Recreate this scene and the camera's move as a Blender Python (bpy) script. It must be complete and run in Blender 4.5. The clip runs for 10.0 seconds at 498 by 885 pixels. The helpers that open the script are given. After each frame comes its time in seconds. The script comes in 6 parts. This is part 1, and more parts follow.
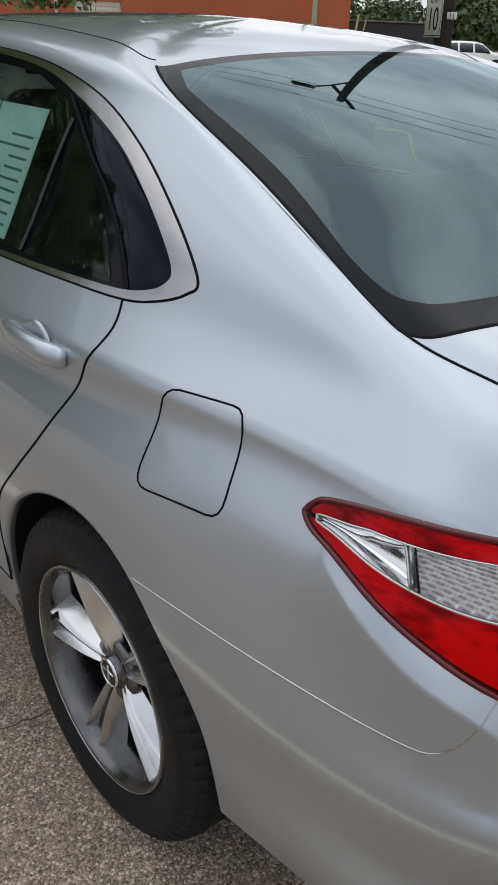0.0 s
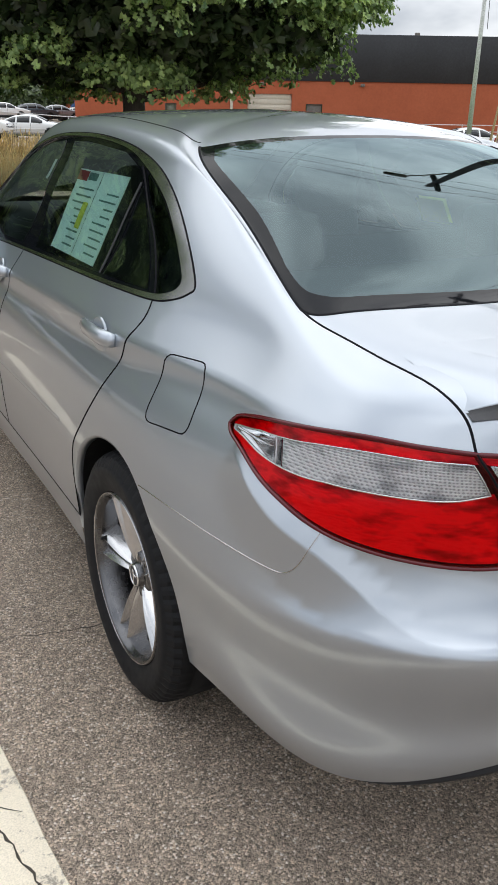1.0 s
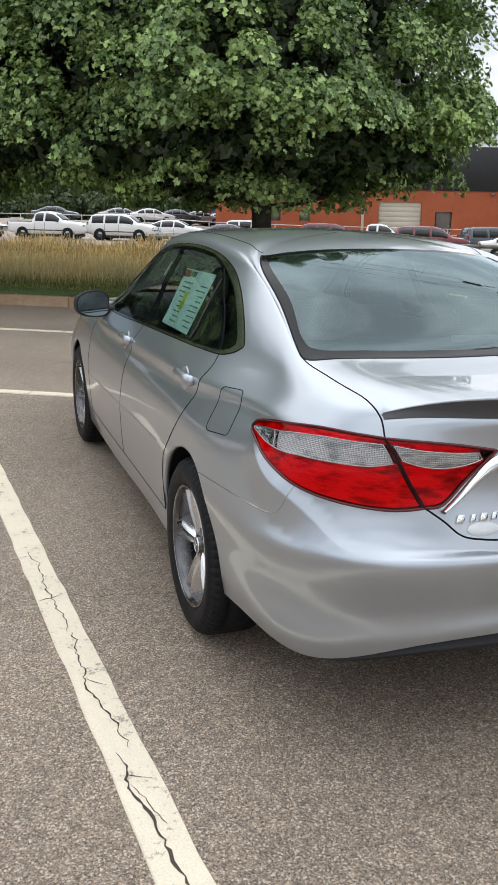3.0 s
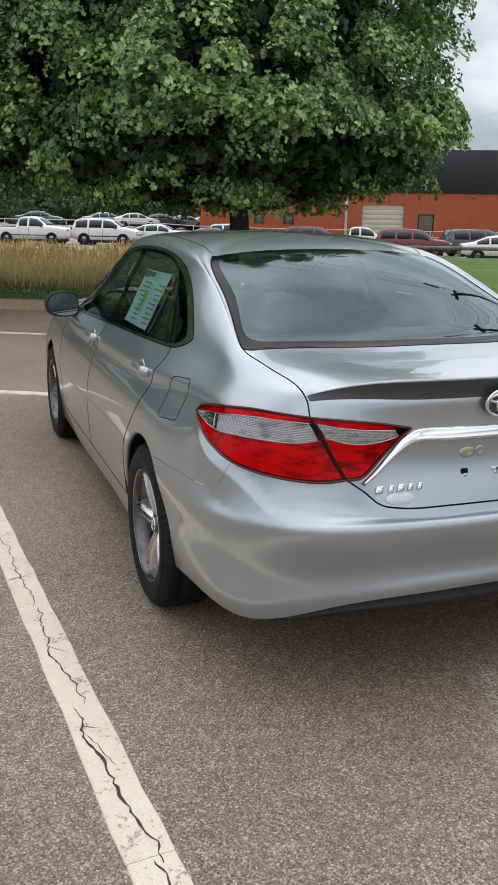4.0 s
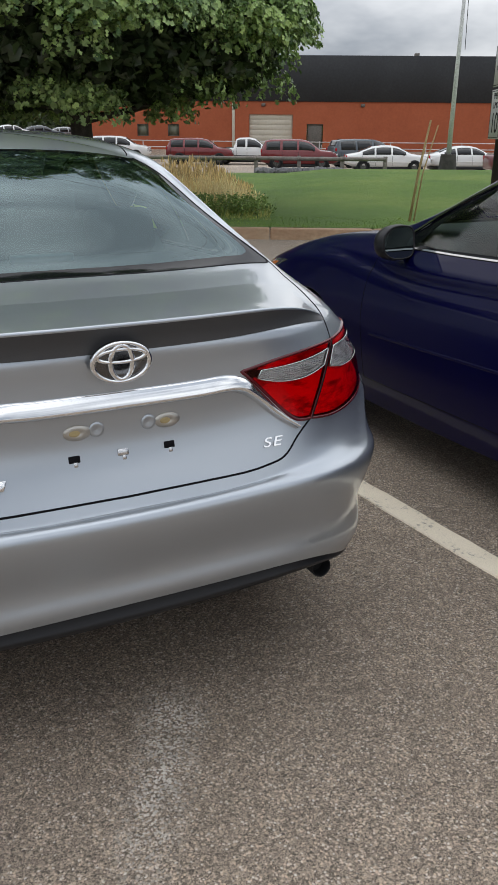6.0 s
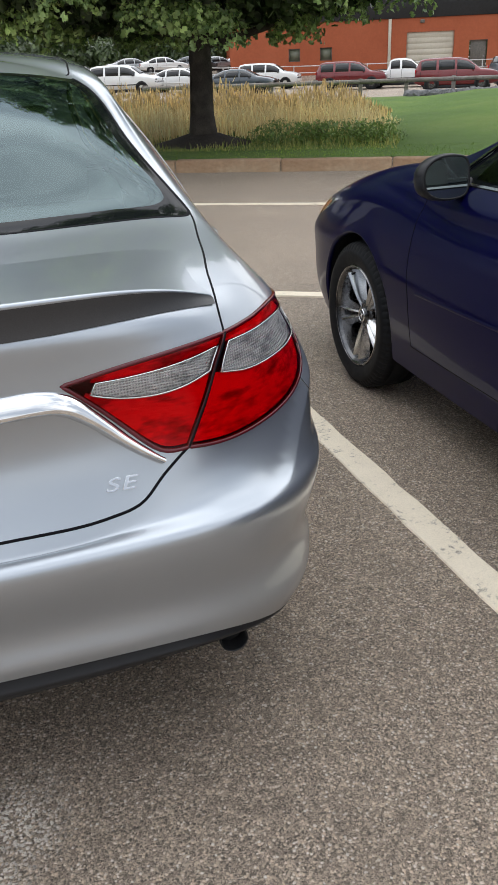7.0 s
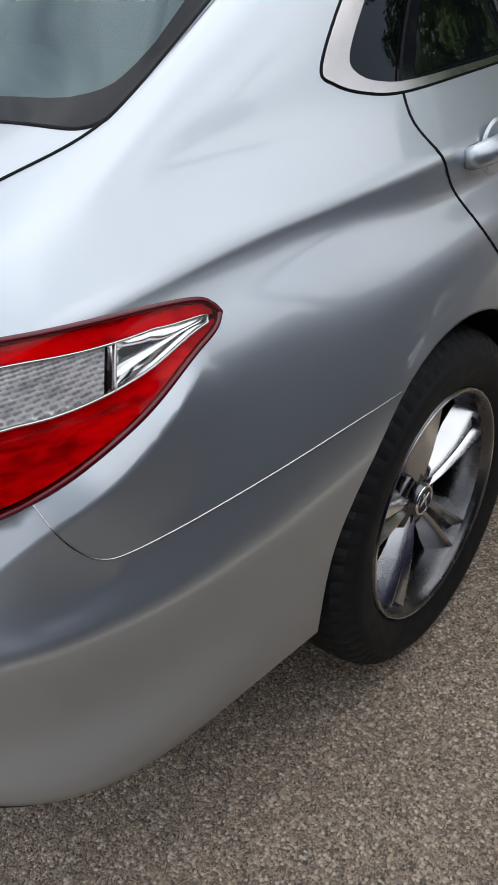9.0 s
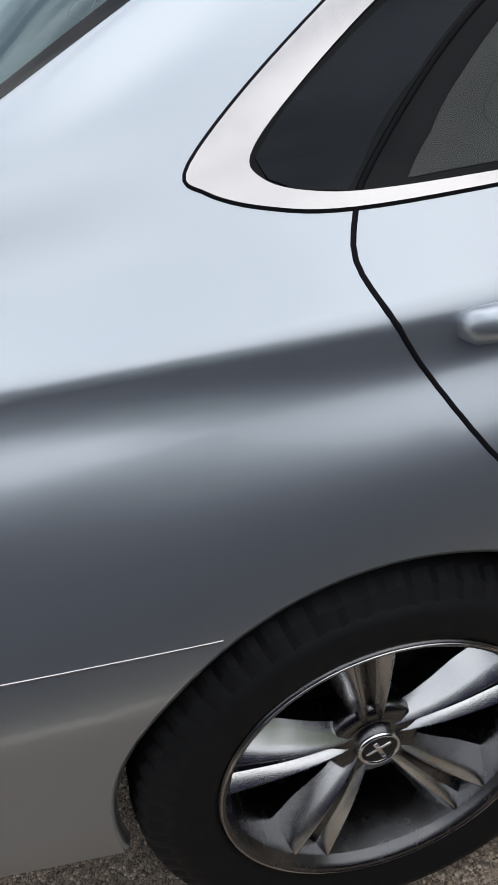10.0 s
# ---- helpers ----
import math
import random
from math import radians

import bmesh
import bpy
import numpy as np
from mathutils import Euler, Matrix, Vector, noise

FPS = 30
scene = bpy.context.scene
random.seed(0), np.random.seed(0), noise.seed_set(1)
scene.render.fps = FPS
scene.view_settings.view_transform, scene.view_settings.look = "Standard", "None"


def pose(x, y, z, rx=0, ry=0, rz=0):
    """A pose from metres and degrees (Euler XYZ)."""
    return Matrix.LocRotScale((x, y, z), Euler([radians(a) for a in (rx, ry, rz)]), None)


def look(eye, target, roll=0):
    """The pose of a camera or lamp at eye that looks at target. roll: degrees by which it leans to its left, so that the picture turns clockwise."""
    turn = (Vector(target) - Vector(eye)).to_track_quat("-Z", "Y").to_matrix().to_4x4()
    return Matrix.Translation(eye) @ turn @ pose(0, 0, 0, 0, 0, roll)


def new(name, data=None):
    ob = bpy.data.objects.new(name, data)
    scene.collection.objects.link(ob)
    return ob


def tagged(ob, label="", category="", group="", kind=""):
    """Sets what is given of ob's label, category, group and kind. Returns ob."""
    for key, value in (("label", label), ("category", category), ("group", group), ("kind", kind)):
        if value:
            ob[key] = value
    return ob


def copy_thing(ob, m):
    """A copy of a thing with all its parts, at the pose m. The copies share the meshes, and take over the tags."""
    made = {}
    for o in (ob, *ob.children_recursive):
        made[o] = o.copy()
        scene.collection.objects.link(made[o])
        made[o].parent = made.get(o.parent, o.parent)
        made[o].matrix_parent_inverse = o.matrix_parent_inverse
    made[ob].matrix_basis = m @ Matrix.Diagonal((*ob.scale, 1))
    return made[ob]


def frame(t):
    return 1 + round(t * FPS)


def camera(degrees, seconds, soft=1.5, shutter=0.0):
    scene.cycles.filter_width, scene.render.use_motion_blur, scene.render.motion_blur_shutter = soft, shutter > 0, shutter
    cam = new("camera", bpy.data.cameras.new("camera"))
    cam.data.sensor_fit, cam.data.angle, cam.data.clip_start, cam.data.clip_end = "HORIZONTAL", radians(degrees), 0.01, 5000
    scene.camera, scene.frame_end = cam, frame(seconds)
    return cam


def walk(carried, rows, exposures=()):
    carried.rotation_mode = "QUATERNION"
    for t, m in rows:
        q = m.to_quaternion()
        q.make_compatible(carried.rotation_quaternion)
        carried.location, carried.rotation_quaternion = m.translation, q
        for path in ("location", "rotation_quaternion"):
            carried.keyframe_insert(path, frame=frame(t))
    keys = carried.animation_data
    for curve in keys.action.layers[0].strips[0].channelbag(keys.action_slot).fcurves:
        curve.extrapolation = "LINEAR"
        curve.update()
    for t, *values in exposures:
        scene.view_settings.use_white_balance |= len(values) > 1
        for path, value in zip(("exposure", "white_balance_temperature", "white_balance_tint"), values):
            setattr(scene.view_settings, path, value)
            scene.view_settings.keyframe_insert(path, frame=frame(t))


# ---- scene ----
cam = camera(33.8, 10.0)
PATH = [
    (0, (-1.433, 0.051, 1.419), (-0.283, 1.419, 0.522), 2.0),
    (0.5, (-1.498, -0.275, 1.432), (-0.495, 1.242, 0.6), 2.4),
    (1, (-1.487, -0.631, 1.434), (-0.595, 0.999, 0.693), 1.0),
    (1.5, (-1.541, -0.929, 1.453), (-0.735, 0.787, 0.816), 0.3),
    (2, (-1.578, -1.177, 1.464), (-0.915, 0.609, 0.856), 1.3),
    (3.5, (-1.647, -1.754, 1.499), (-0.995, 0.068, 0.993), 1.3),
    (4, (-1.585, -1.877, 1.493), (-0.906, -0.068, 0.974), 1.0),
    (4.5, (-1.454, -1.929, 1.474), (-0.696, -0.165, 0.912), -0.1),
    (5, (-1.254, -1.858, 1.447), (-0.412, -0.147, 0.847), 0.1),
    (5.5, (-0.918, -1.682, 1.446), (-0.014, -0.019, 0.798), 1.0),
    (7, (0.246, -1.119, 1.377), (0.749, 0.625, 0.538), -2.3),
    (7.5, (0.629, -0.873, 1.349), (0.788, 0.884, 0.408), -2.5),
    (8, (0.924, -0.636, 1.345), (0.723, 1.055, 0.296), -3.9),
    (8.5, (1.3, -0.3, 1.312), (0.529, 1.196, 0.231), -5.5),
    (9, (1.421, 0.031, 1.299), (0.312, 1.259, 0.176), -5.8),
    (9.5, (1.483, 0.462, 1.29), (0.073, 1.294, 0.141), -7.4),
    (10, (1.481, 0.921, 1.303), (-0.137, 1.178, 0.157), -10.3),
]
walk(cam, [(t, look(eye, target, roll)) for t, eye, target, roll in PATH], [(0, 0.14), (0.5, 0.47), (1, 0.53), (1.5, 0.62), (2, 0.65), (4, 0.29), (5, 0.1), (5.6, 0.1), (7, 0.6), (7.5, 0.62), (8, 0.46), (8.5, 0.58), (9.5, 0.46), (10, 0.42)])

# ---- world and light: bright overcast afternoon with broken grey cloud ----
world = bpy.data.worlds.new("overcast_sky")
scene.world = world
world.use_nodes = True
wn, wl = world.node_tree.nodes, world.node_tree.links
wn.clear()
SUN_EL, SUN_AZ = radians(52), radians(42)
sky = wn.new("ShaderNodeTexSky")
sky.sky_type, sky.sun_disc, sky.sun_elevation, sky.sun_rotation = "NISHITA", False, SUN_EL, SUN_AZ
coord = wn.new("ShaderNodeTexCoord")
stretch = wn.new("ShaderNodeMapping")
stretch.inputs["Scale"].default_value = (1.0, 1.0, 2.6)
stretch.inputs["Location"].default_value = (0.35, 0.1, 0.0)
cloud = wn.new("ShaderNodeTexNoise")
cloud.inputs["Scale"].default_value, cloud.inputs["Detail"].default_value, cloud.inputs["Roughness"].default_value = 2.1, 6.0, 0.55
cloud_tone = wn.new("ShaderNodeValToRGB")
cloud_tone.color_ramp.elements[0].position, cloud_tone.color_ramp.elements[0].color = 0.40, (0.36, 0.395, 0.455, 1)
cloud_tone.color_ramp.elements[1].position, cloud_tone.color_ramp.elements[1].color = 0.60, (0.98, 1.0, 1.03, 1)
sky_part = wn.new("ShaderNodeVectorMath")
sky_part.operation = "SCALE"
sky_part.inputs["Scale"].default_value = 0.05
total = wn.new("ShaderNodeMixRGB")
total.inputs[0].default_value = 0.86
back = wn.new("ShaderNodeBackground")
back.inputs["Strength"].default_value = 1.0
out = wn.new("ShaderNodeOutputWorld")
wl.new(coord.outputs["Generated"], stretch.inputs["Vector"])
wl.new(stretch.outputs[0], cloud.inputs["Vector"])
wl.new(cloud.outputs[0], cloud_tone.inputs[0])
wl.new(sky.outputs[0], sky_part.inputs[0])
wl.new(sky_part.outputs[0], total.inputs[1])
wl.new(cloud_tone.outputs[0], total.inputs[2])
# an overcast sky is brighter overhead than at the horizon
height = wn.new("ShaderNodeSeparateXYZ")
glow = wn.new("ShaderNodeMapRange")
glow.inputs["From Min"].default_value, glow.inputs["From Max"].default_value = 0.0, 1.0
glow.inputs["To Min"].default_value, glow.inputs["To Max"].default_value = 0.8, 1.75
lit = wn.new("ShaderNodeVectorMath")
lit.operation = "SCALE"
wl.new(coord.outputs["Generated"], height.inputs[0])
wl.new(height.outputs["Z"], glow.inputs["Value"])
wl.new(total.outputs[0], lit.inputs[0])
wl.new(glow.outputs[0], lit.inputs["Scale"])
wl.new(lit.outputs[0], back.inputs["Color"])
wl.new(back.outputs[0], out.inputs[0])

sun = new("sun", bpy.data.lights.new("sun", "SUN"))
sun.data.energy, sun.data.angle, sun.data.color = 0.6, radians(100), (1.0, 0.97, 0.92)
sun.matrix_world = look((0, 0, 0), (-math.sin(SUN_AZ) * math.cos(SUN_EL), -math.cos(SUN_AZ) * math.cos(SUN_EL), -math.sin(SUN_EL)))


# ---- materials ----
class Nodes:
    """Short hand for building one node material."""

    def __init__(self, name):
        self.mat = bpy.data.materials.new(name)
        self.mat.use_nodes = True
        self.n, self.l = self.mat.node_tree.nodes, self.mat.node_tree.links
        self.n.clear()
        self.out = self.n.new("ShaderNodeOutputMaterial")

    def add(self, kind, **values):
        node = self.n.new(kind)
        for key, value in values.items():
            node.inputs[key.replace("_", " ")].default_value = value
        return node

    def link(self, a, b):
        self.l.new(a, b)

    def noise(self, scale, detail=4.0, rough=0.6, space="Object", stretch=None):
        tc = self.n.new("ShaderNodeTexCoord")
        src = tc.outputs[space]
        if stretch:
            mp = self.n.new("ShaderNodeMapping")
            mp.inputs["Scale"].default_value = stretch
            self.link(src, mp.inputs["Vector"])
            src = mp.outputs[0]
        nz = self.add("ShaderNodeTexNoise", Scale=scale, Detail=detail, Roughness=rough)
        self.link(src, nz.inputs["Vector"])
        return nz.outputs[0]

    def ramp(self, value, *stops):
        r = self.n.new("ShaderNodeValToRGB")
        e = r.color_ramp.elements
        while len(e) < len(stops):
            e.new(0.5)
        for el, (p, c) in zip(e, stops):
            el.position = p
            el.color = (*c, 1) if isinstance(c, tuple) else (c, c, c, 1)
        self.link(value, r.inputs[0])
        return r.outputs[0]

    def mix(self, fac, a, b, kind="MIX"):
        m = self.n.new("ShaderNodeMixRGB")
        m.blend_type = kind
        for i, v in enumerate((fac, a, b)):
            if isinstance(v, (int, float)):
                m.inputs[i].default_value = v if i == 0 else (v, v, v, 1)
            elif isinstance(v, tuple):
                m.inputs[i].default_value = (*v, 1)
            else:
                self.link(v, m.inputs[i])
        return m.outputs[0]

    def bump(self, height, strength=0.3, distance=0.01):
        b = self.add("ShaderNodeBump", Strength=strength, Distance=distance)
        self.link(height, b.inputs["Height"])
        return b.outputs[0]

    def finish(self, color, rough=0.5, metal=0.0, normal=None, **extra):
        p = self.n.new("ShaderNodeBsdfPrincipled")
        for key, v in (("Base Color", color), ("Roughness", rough), ("Metallic", metal)):
            if isinstance(v, tuple):
                p.inputs[key].default_value = (*v, 1)
            elif isinstance(v, (int, float)):
                p.inputs[key].default_value = v
            else:
                self.link(v, p.inputs[key])
        for key, v in extra.items():
            p.inputs[key.replace("_", " ")].default_value = v
        if normal is not None:
            self.link(normal, p.inputs["Normal"])
        self.link(p.outputs[0], self.out.inputs[0])
        return self.mat


def plain(name, color, rough=0.5, metal=0.0, vary=0.15, scale=30.0, **extra):
    """A nearly even surface with a little mottling and an uneven gloss."""
    m = Nodes(name)
    n = m.noise(scale, 5.0)
    c = m.mix(1.0, color, m.ramp(n, (0.3, 1 - vary), (0.7, 1.0)), "MULTIPLY")
    r = m.ramp(n, (0.2, max(0.02, rough * 0.8)), (0.8, min(1.0, rough * 1.2)))
    return m.finish(c, r, metal, **extra)


def car_paint(name, color, metal=0.75, rough=0.32, dirt=0.06, coat=1.0, flake=0.2):
    """Metallic base under clear lacquer, with a faint film of dust."""
    m = Nodes(name)
    dust, film = m.noise(3.0, 6.0), m.noise(38.0, 5.0)
    c = m.mix(m.ramp(dust, (0.3, 0.0), (0.8, dirt)), color, (0.40, 0.38, 0.34)) if dirt else color
    r = m.ramp(film, (0.3, rough * 0.97), (0.7, rough * 1.03))
    return m.finish(c, r, metal, Coat_Weight=coat, Coat_Roughness=0.02, Coat_IOR=1.5, Specular_IOR_Level=flake)


def sheet_glass(name, tint, gloss_rough=0.01, ior=1.5, gloss=(1, 1, 1)):
    """A single sheet: clear to straight light, with a Fresnel gloss."""
    m = Nodes(name)
    t = m.add("ShaderNodeBsdfTransparent", Color=(*tint, 1))
    g = m.add("ShaderNodeBsdfGlossy", Color=(*gloss, 1), Roughness=gloss_rough)
    f = m.add("ShaderNodeFresnel", IOR=ior)
    mx = m.n.new("ShaderNodeMixShader")
    m.link(f.outputs[0], mx.inputs[0])
    m.link(t.outputs[0], mx.inputs[1])
    m.link(g.outputs[0], mx.inputs[2])
    m.link(mx.outputs[0], m.out.inputs[0])
    return m.mat


def asphalt(name, tone=(0.405, 0.322, 0.248), patch=0.28, scuffs=()):
    """Worn asphalt: pale and dark stone chips in grey binder, broad stains."""
    m = Nodes(name)
    tc = m.n.new("ShaderNodeTexCoord")
    chip = m.add("ShaderNodeTexVoronoi", Scale=172.0, Randomness=1.0)
    small = m.add("ShaderNodeTexVoronoi", Scale=380.0, Randomness=1.0)
    tones = []
    for v in (chip, small):
        m.link(tc.outputs["Object"], v.inputs["Vector"])
        g = m.n.new("ShaderNodeSeparateColor")
        m.link(v.outputs["Color"], g.inputs[0])
        tones.append(g)
    fine, broad, stain, blot = m.noise(420.0, 2.0), m.noise(0.45, 5.0), m.noise(1.9, 7.0, 0.7), m.noise(16.0, 4.0)
    c = m.mix(m.ramp(tones[1].outputs[0], (0.1, 0.0), (0.95, 1.0)), tuple(v * 0.28 for v in tone), tuple(v * 1.4 for v in tone))
    chips = m.ramp(tones[0].outputs[0], (0.0, tuple(v * 0.22 for v in tone)), (0.4, tuple(v * 0.8 for v in tone)), (0.78, (tone[0] * 1.8, tone[1] * 1.78, tone[2] * 1.7)), (1.0, (0.80, 0.74, 0.66)))
    mask = m.ramp(tones[0].outputs[1], (0.40, 0.0), (0.50, 0.95))
    round_ = m.ramp(chip.outputs["Distance"], (0.45, 1.0), (0.85, 0.0))
    c = m.mix(m.mix(1.0, mask, round_, "MULTIPLY"), c, chips)
    c = m.mix(1.0, c, m.ramp(broad, (0.3, 1 - patch), (0.7, 1.12)), "MULTIPLY")
    c = m.mix(1.0, c, m.ramp(blot, (0.3, 0.86), (0.7, 1.08)), "MULTIPLY")
    c = m.mix(m.ramp(stain, (0.55, 0.0), (0.75, 0.4)), c, (0.15, 0.12, 0.09))
    # a pale rubbed streak where a wheel has scuffed the stones
    for x, y, turn, lx, ly in scuffs:
        mp = m.add("ShaderNodeMapping", Location=(x, y, 0), Rotation=(0, 0, radians(turn)), Scale=(lx, ly, 1))
        mp.vector_type = "TEXTURE"
        ln = m.n.new("ShaderNodeVectorMath")
        ln.operation = "LENGTH"
        m.link(tc.outputs["Object"], mp.inputs["Vector"])
        m.link(mp.outputs[0], ln.inputs[0])
        spot = m.ramp(ln.outputs["Value"], (0.1, 1.0), (1.0, 0.0))
        grit = m.ramp(tones[0].outputs[2], (0.64, 0.0), (0.70, 1.0))
        c = m.mix(m.mix(1.0, m.mix(1.0, spot, grit, "MULTIPLY"), m.ramp(blot, (0.35, 0.3), (0.6, 1.0)), "MULTIPLY"), c, (0.82, 0.77, 0.69))
    h = m.mix(0.5, m.ramp(chip.outputs["Distance"], (0.0, 1.0), (0.6, 0.0)), fine)
    return m.finish(c, m.ramp(broad, (0.3, 0.55), (0.7, 0.75)), 0.0, m.bump(h, 0.9, 0.007))


M = {}
M["silver"] = car_paint("silver_paint", (0.430, 0.468, 0.512), 0.79, 0.305, 0.0)
M["navy"] = car_paint("navy_paint", (0.0018, 0.0018, 0.034), 0.0, 0.3, 0.0, 0.40, 0.06)
M["white_paint"] = car_paint("white_paint", (0.78, 0.78, 0.77), 0.0, 0.4, 0.03)
M["maroon"] = car_paint("maroon_paint", (0.16, 0.012, 0.016), 0.3, 0.35)
M["slate_paint"] = car_paint("slate_paint", (0.06, 0.075, 0.09), 0.4, 0.35)
M["grey_paint"] = car_paint("grey_paint", (0.30, 0.31, 0.32), 0.5, 0.35)
M["gap"] = plain("panel_gap_black", (0.006, 0.006, 0.008), 0.7, Specular_IOR_Level=0.1)
M["black_plastic"] = plain("black_plastic", (0.016, 0.016, 0.018), 0.45, Specular_IOR_Level=0.35)
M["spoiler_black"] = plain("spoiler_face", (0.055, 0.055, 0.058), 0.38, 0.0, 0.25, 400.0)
M["chrome"] = plain("chrome", (0.86, 0.87, 0.88), 0.08, 1.0, 0.06)
M["satin"] = plain("satin_trim", (0.50, 0.485, 0.485), 0.16, 1.0, 0.08)
M["rubber"] = plain("tyre_rubber", (0.0105, 0.011, 0.0125), 0.6, 0.0, 0.25, Specular_IOR_Level=0.2)
M["barrel"] = plain("wheel_barrel", (0.03, 0.03, 0.032), 0.45, 0.6)
M["alloy"] = plain("machined_alloy", (0.66, 0.66, 0.665), 0.23, 1.0, 0.06)
M["alloy_dark"] = plain("dark_alloy", (0.15, 0.15, 0.155), 0.26, 1.0, 0.1)
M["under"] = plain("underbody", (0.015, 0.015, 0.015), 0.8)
M["glass_rear"] = sheet_glass("rear_glass", (0.24, 0.37, 0.37), 0.004, 1.75, (0.74, 0.93, 0.98))
M["glass_dark"] = sheet_glass("privacy_glass", (0.05, 0.06, 0.08), 0.01, 1.3, (0.75, 0.85, 1.0))
M["glass_side"] = sheet_glass("side_glass", (0.62, 0.74, 0.71), 0.004, 1.45)
M["glass_front"] = sheet_glass("front_glass", (0.78, 0.84, 0.8), 0.01)
M["asphalt"] = asphalt("asphalt", scuffs=((-0.02, -0.06, -30, .10, .38), (0.10, 0.16, -20, .12, .16)))
M["asphalt_lane"] = asphalt("lane_asphalt", (0.25, 0.24, 0.235), 0.15)
M["frit"] = plain("black_glass_border", (0.006, 0.007, 0.009), 0.05, Specular_IOR_Level=0.10)


def reflector(name, cells=0.0):
    """Vacuum-plated reflector, plain with soft facets or pressed into rows of small cells; their glints and dark spots
    are put into the colour.
    """
    m = Nodes(name)
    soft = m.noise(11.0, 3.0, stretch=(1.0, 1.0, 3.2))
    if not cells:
        # bright and dark patches painted as the facets' reflections
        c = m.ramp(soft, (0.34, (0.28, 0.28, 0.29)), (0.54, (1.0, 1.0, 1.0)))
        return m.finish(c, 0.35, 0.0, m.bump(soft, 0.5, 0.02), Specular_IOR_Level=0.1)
    tc = m.n.new("ShaderNodeTexCoord")
    waves = []
    for way, size in (("X", cells), ("Z", cells * 1.15), ("Y", cells)):
        w = m.add("ShaderNodeTexWave", Scale=size, Distortion=0.3)
        w.bands_direction = way
        m.link(tc.outputs["Object"], w.inputs["Vector"])
        waves.append(w.outputs["Color"])
    h = m.mix(0.5, m.mix(0.35, waves[0], waves[2]), waves[1])
    # the same patches, with the troughs between cells shaded by colour
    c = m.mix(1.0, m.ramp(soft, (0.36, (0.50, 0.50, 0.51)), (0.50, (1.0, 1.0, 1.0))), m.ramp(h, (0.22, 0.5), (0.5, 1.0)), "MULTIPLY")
    return m.finish(c, 0.2, 0.35, m.bump(h, 0.8, 0.004))


M["lamp_red"] = sheet_glass("red_lens", (0.93, 0.0004, 0.034), 0.015, 1.33, (0.7, 0.6, 0.6))
M["lamp_clear"] = sheet_glass("clear_lens", (0.98, 0.98, 0.98), 0.01, 1.45)
M["reflector"] = reflector("painted_glint_reflector")
M["flutes"] = reflector("painted_cell_reflector", 58.0)
M["lamp_dark"] = plain("dark_red_border", (0.10, 0.002, 0.008), 0.15)
M["far_red"] = plain("far_red_lens", (0.45, 0.004, 0.012), 0.15)
M["headlamp"] = plain("headlamp_glass", (0.30, 0.31, 0.32), 0.05, 0.7, 0.3, 12.0)
M["amber"] = plain("amber_lens", (0.55, 0.16, 0.03), 0.12)
M["tab_metal"] = plain("bare_tab_metal", (0.52, 0.50, 0.46), 0.35, 0.8, 0.2)

M["tape"] = plain("yellowed_tape", (0.42, 0.33, 0.16), 0.6)
M["sticker"] = plain("white_sticker", (0.75, 0.78, 0.8), 0.4)
M["mirror"] = plain("mirror_glass", (0.30, 0.36, 0.36), 0.02, 1.0, 0.02)
M["seat"] = plain("dark_upholstery", (0.075, 0.078, 0.08), 0.8)
M["shelf"] = plain("shelf_felt", (0.12, 0.125, 0.13), 0.9)
M["lining"] = plain("headlining", (0.45, 0.44, 0.42), 0.9)


# outdoor surfaces
def patchy(name, c0, c1, c2, scale, rough=0.85, bump=0.4, fine=None, distance=0.01, deep=0.62):
    """Three tones over two scales with relief."""
    m = Nodes(name)
    broad, small = m.noise(scale, 6.0, 0.65), m.noise(fine or scale * 12, 4.0)
    c = m.ramp(broad, (0.3, c0), (0.5, c1), (0.72, c2))
    c = m.mix(1.0, c, m.ramp(small, (0.3, deep), (0.7, 1.0 + (1 - deep) * 0.4)), "MULTIPLY")
    return m.finish(c, rough, 0.0, m.bump(small, bump, distance))


def leafy(name, dark, light, translucent=0.3, clump=1.1):
    """Leaves: tone by leaf and by clump, soft gloss, some light let through."""
    m = Nodes(name)
    g = m.n.new("ShaderNodeNewGeometry")
    c = m.ramp(g.outputs["Random Per Island"], (0.0, dark), (0.75, light), (1.0, tuple(min(1, v * 1.45) for v in light)))
    c = m.mix(1.0, c, m.ramp(m.noise(clump, 3.0), (0.3, (0.72, 0.76, 0.8)), (0.7, (1.2, 1.15, 1.0))), "MULTIPLY")
    p = m.n.new("ShaderNodeBsdfPrincipled")
    p.inputs["Roughness"].default_value = 0.36
    t = m.n.new("ShaderNodeBsdfTranslucent")
    mx = m.add("ShaderNodeMixShader", Fac=translucent)
    m.link(c, p.inputs["Base Color"])
    m.link(c, t.inputs["Color"])
    m.link(p.outputs[0], mx.inputs[1])
    m.link(t.outputs[0], mx.inputs[2])
    m.link(mx.outputs[0], m.out.inputs[0])
    return m.mat


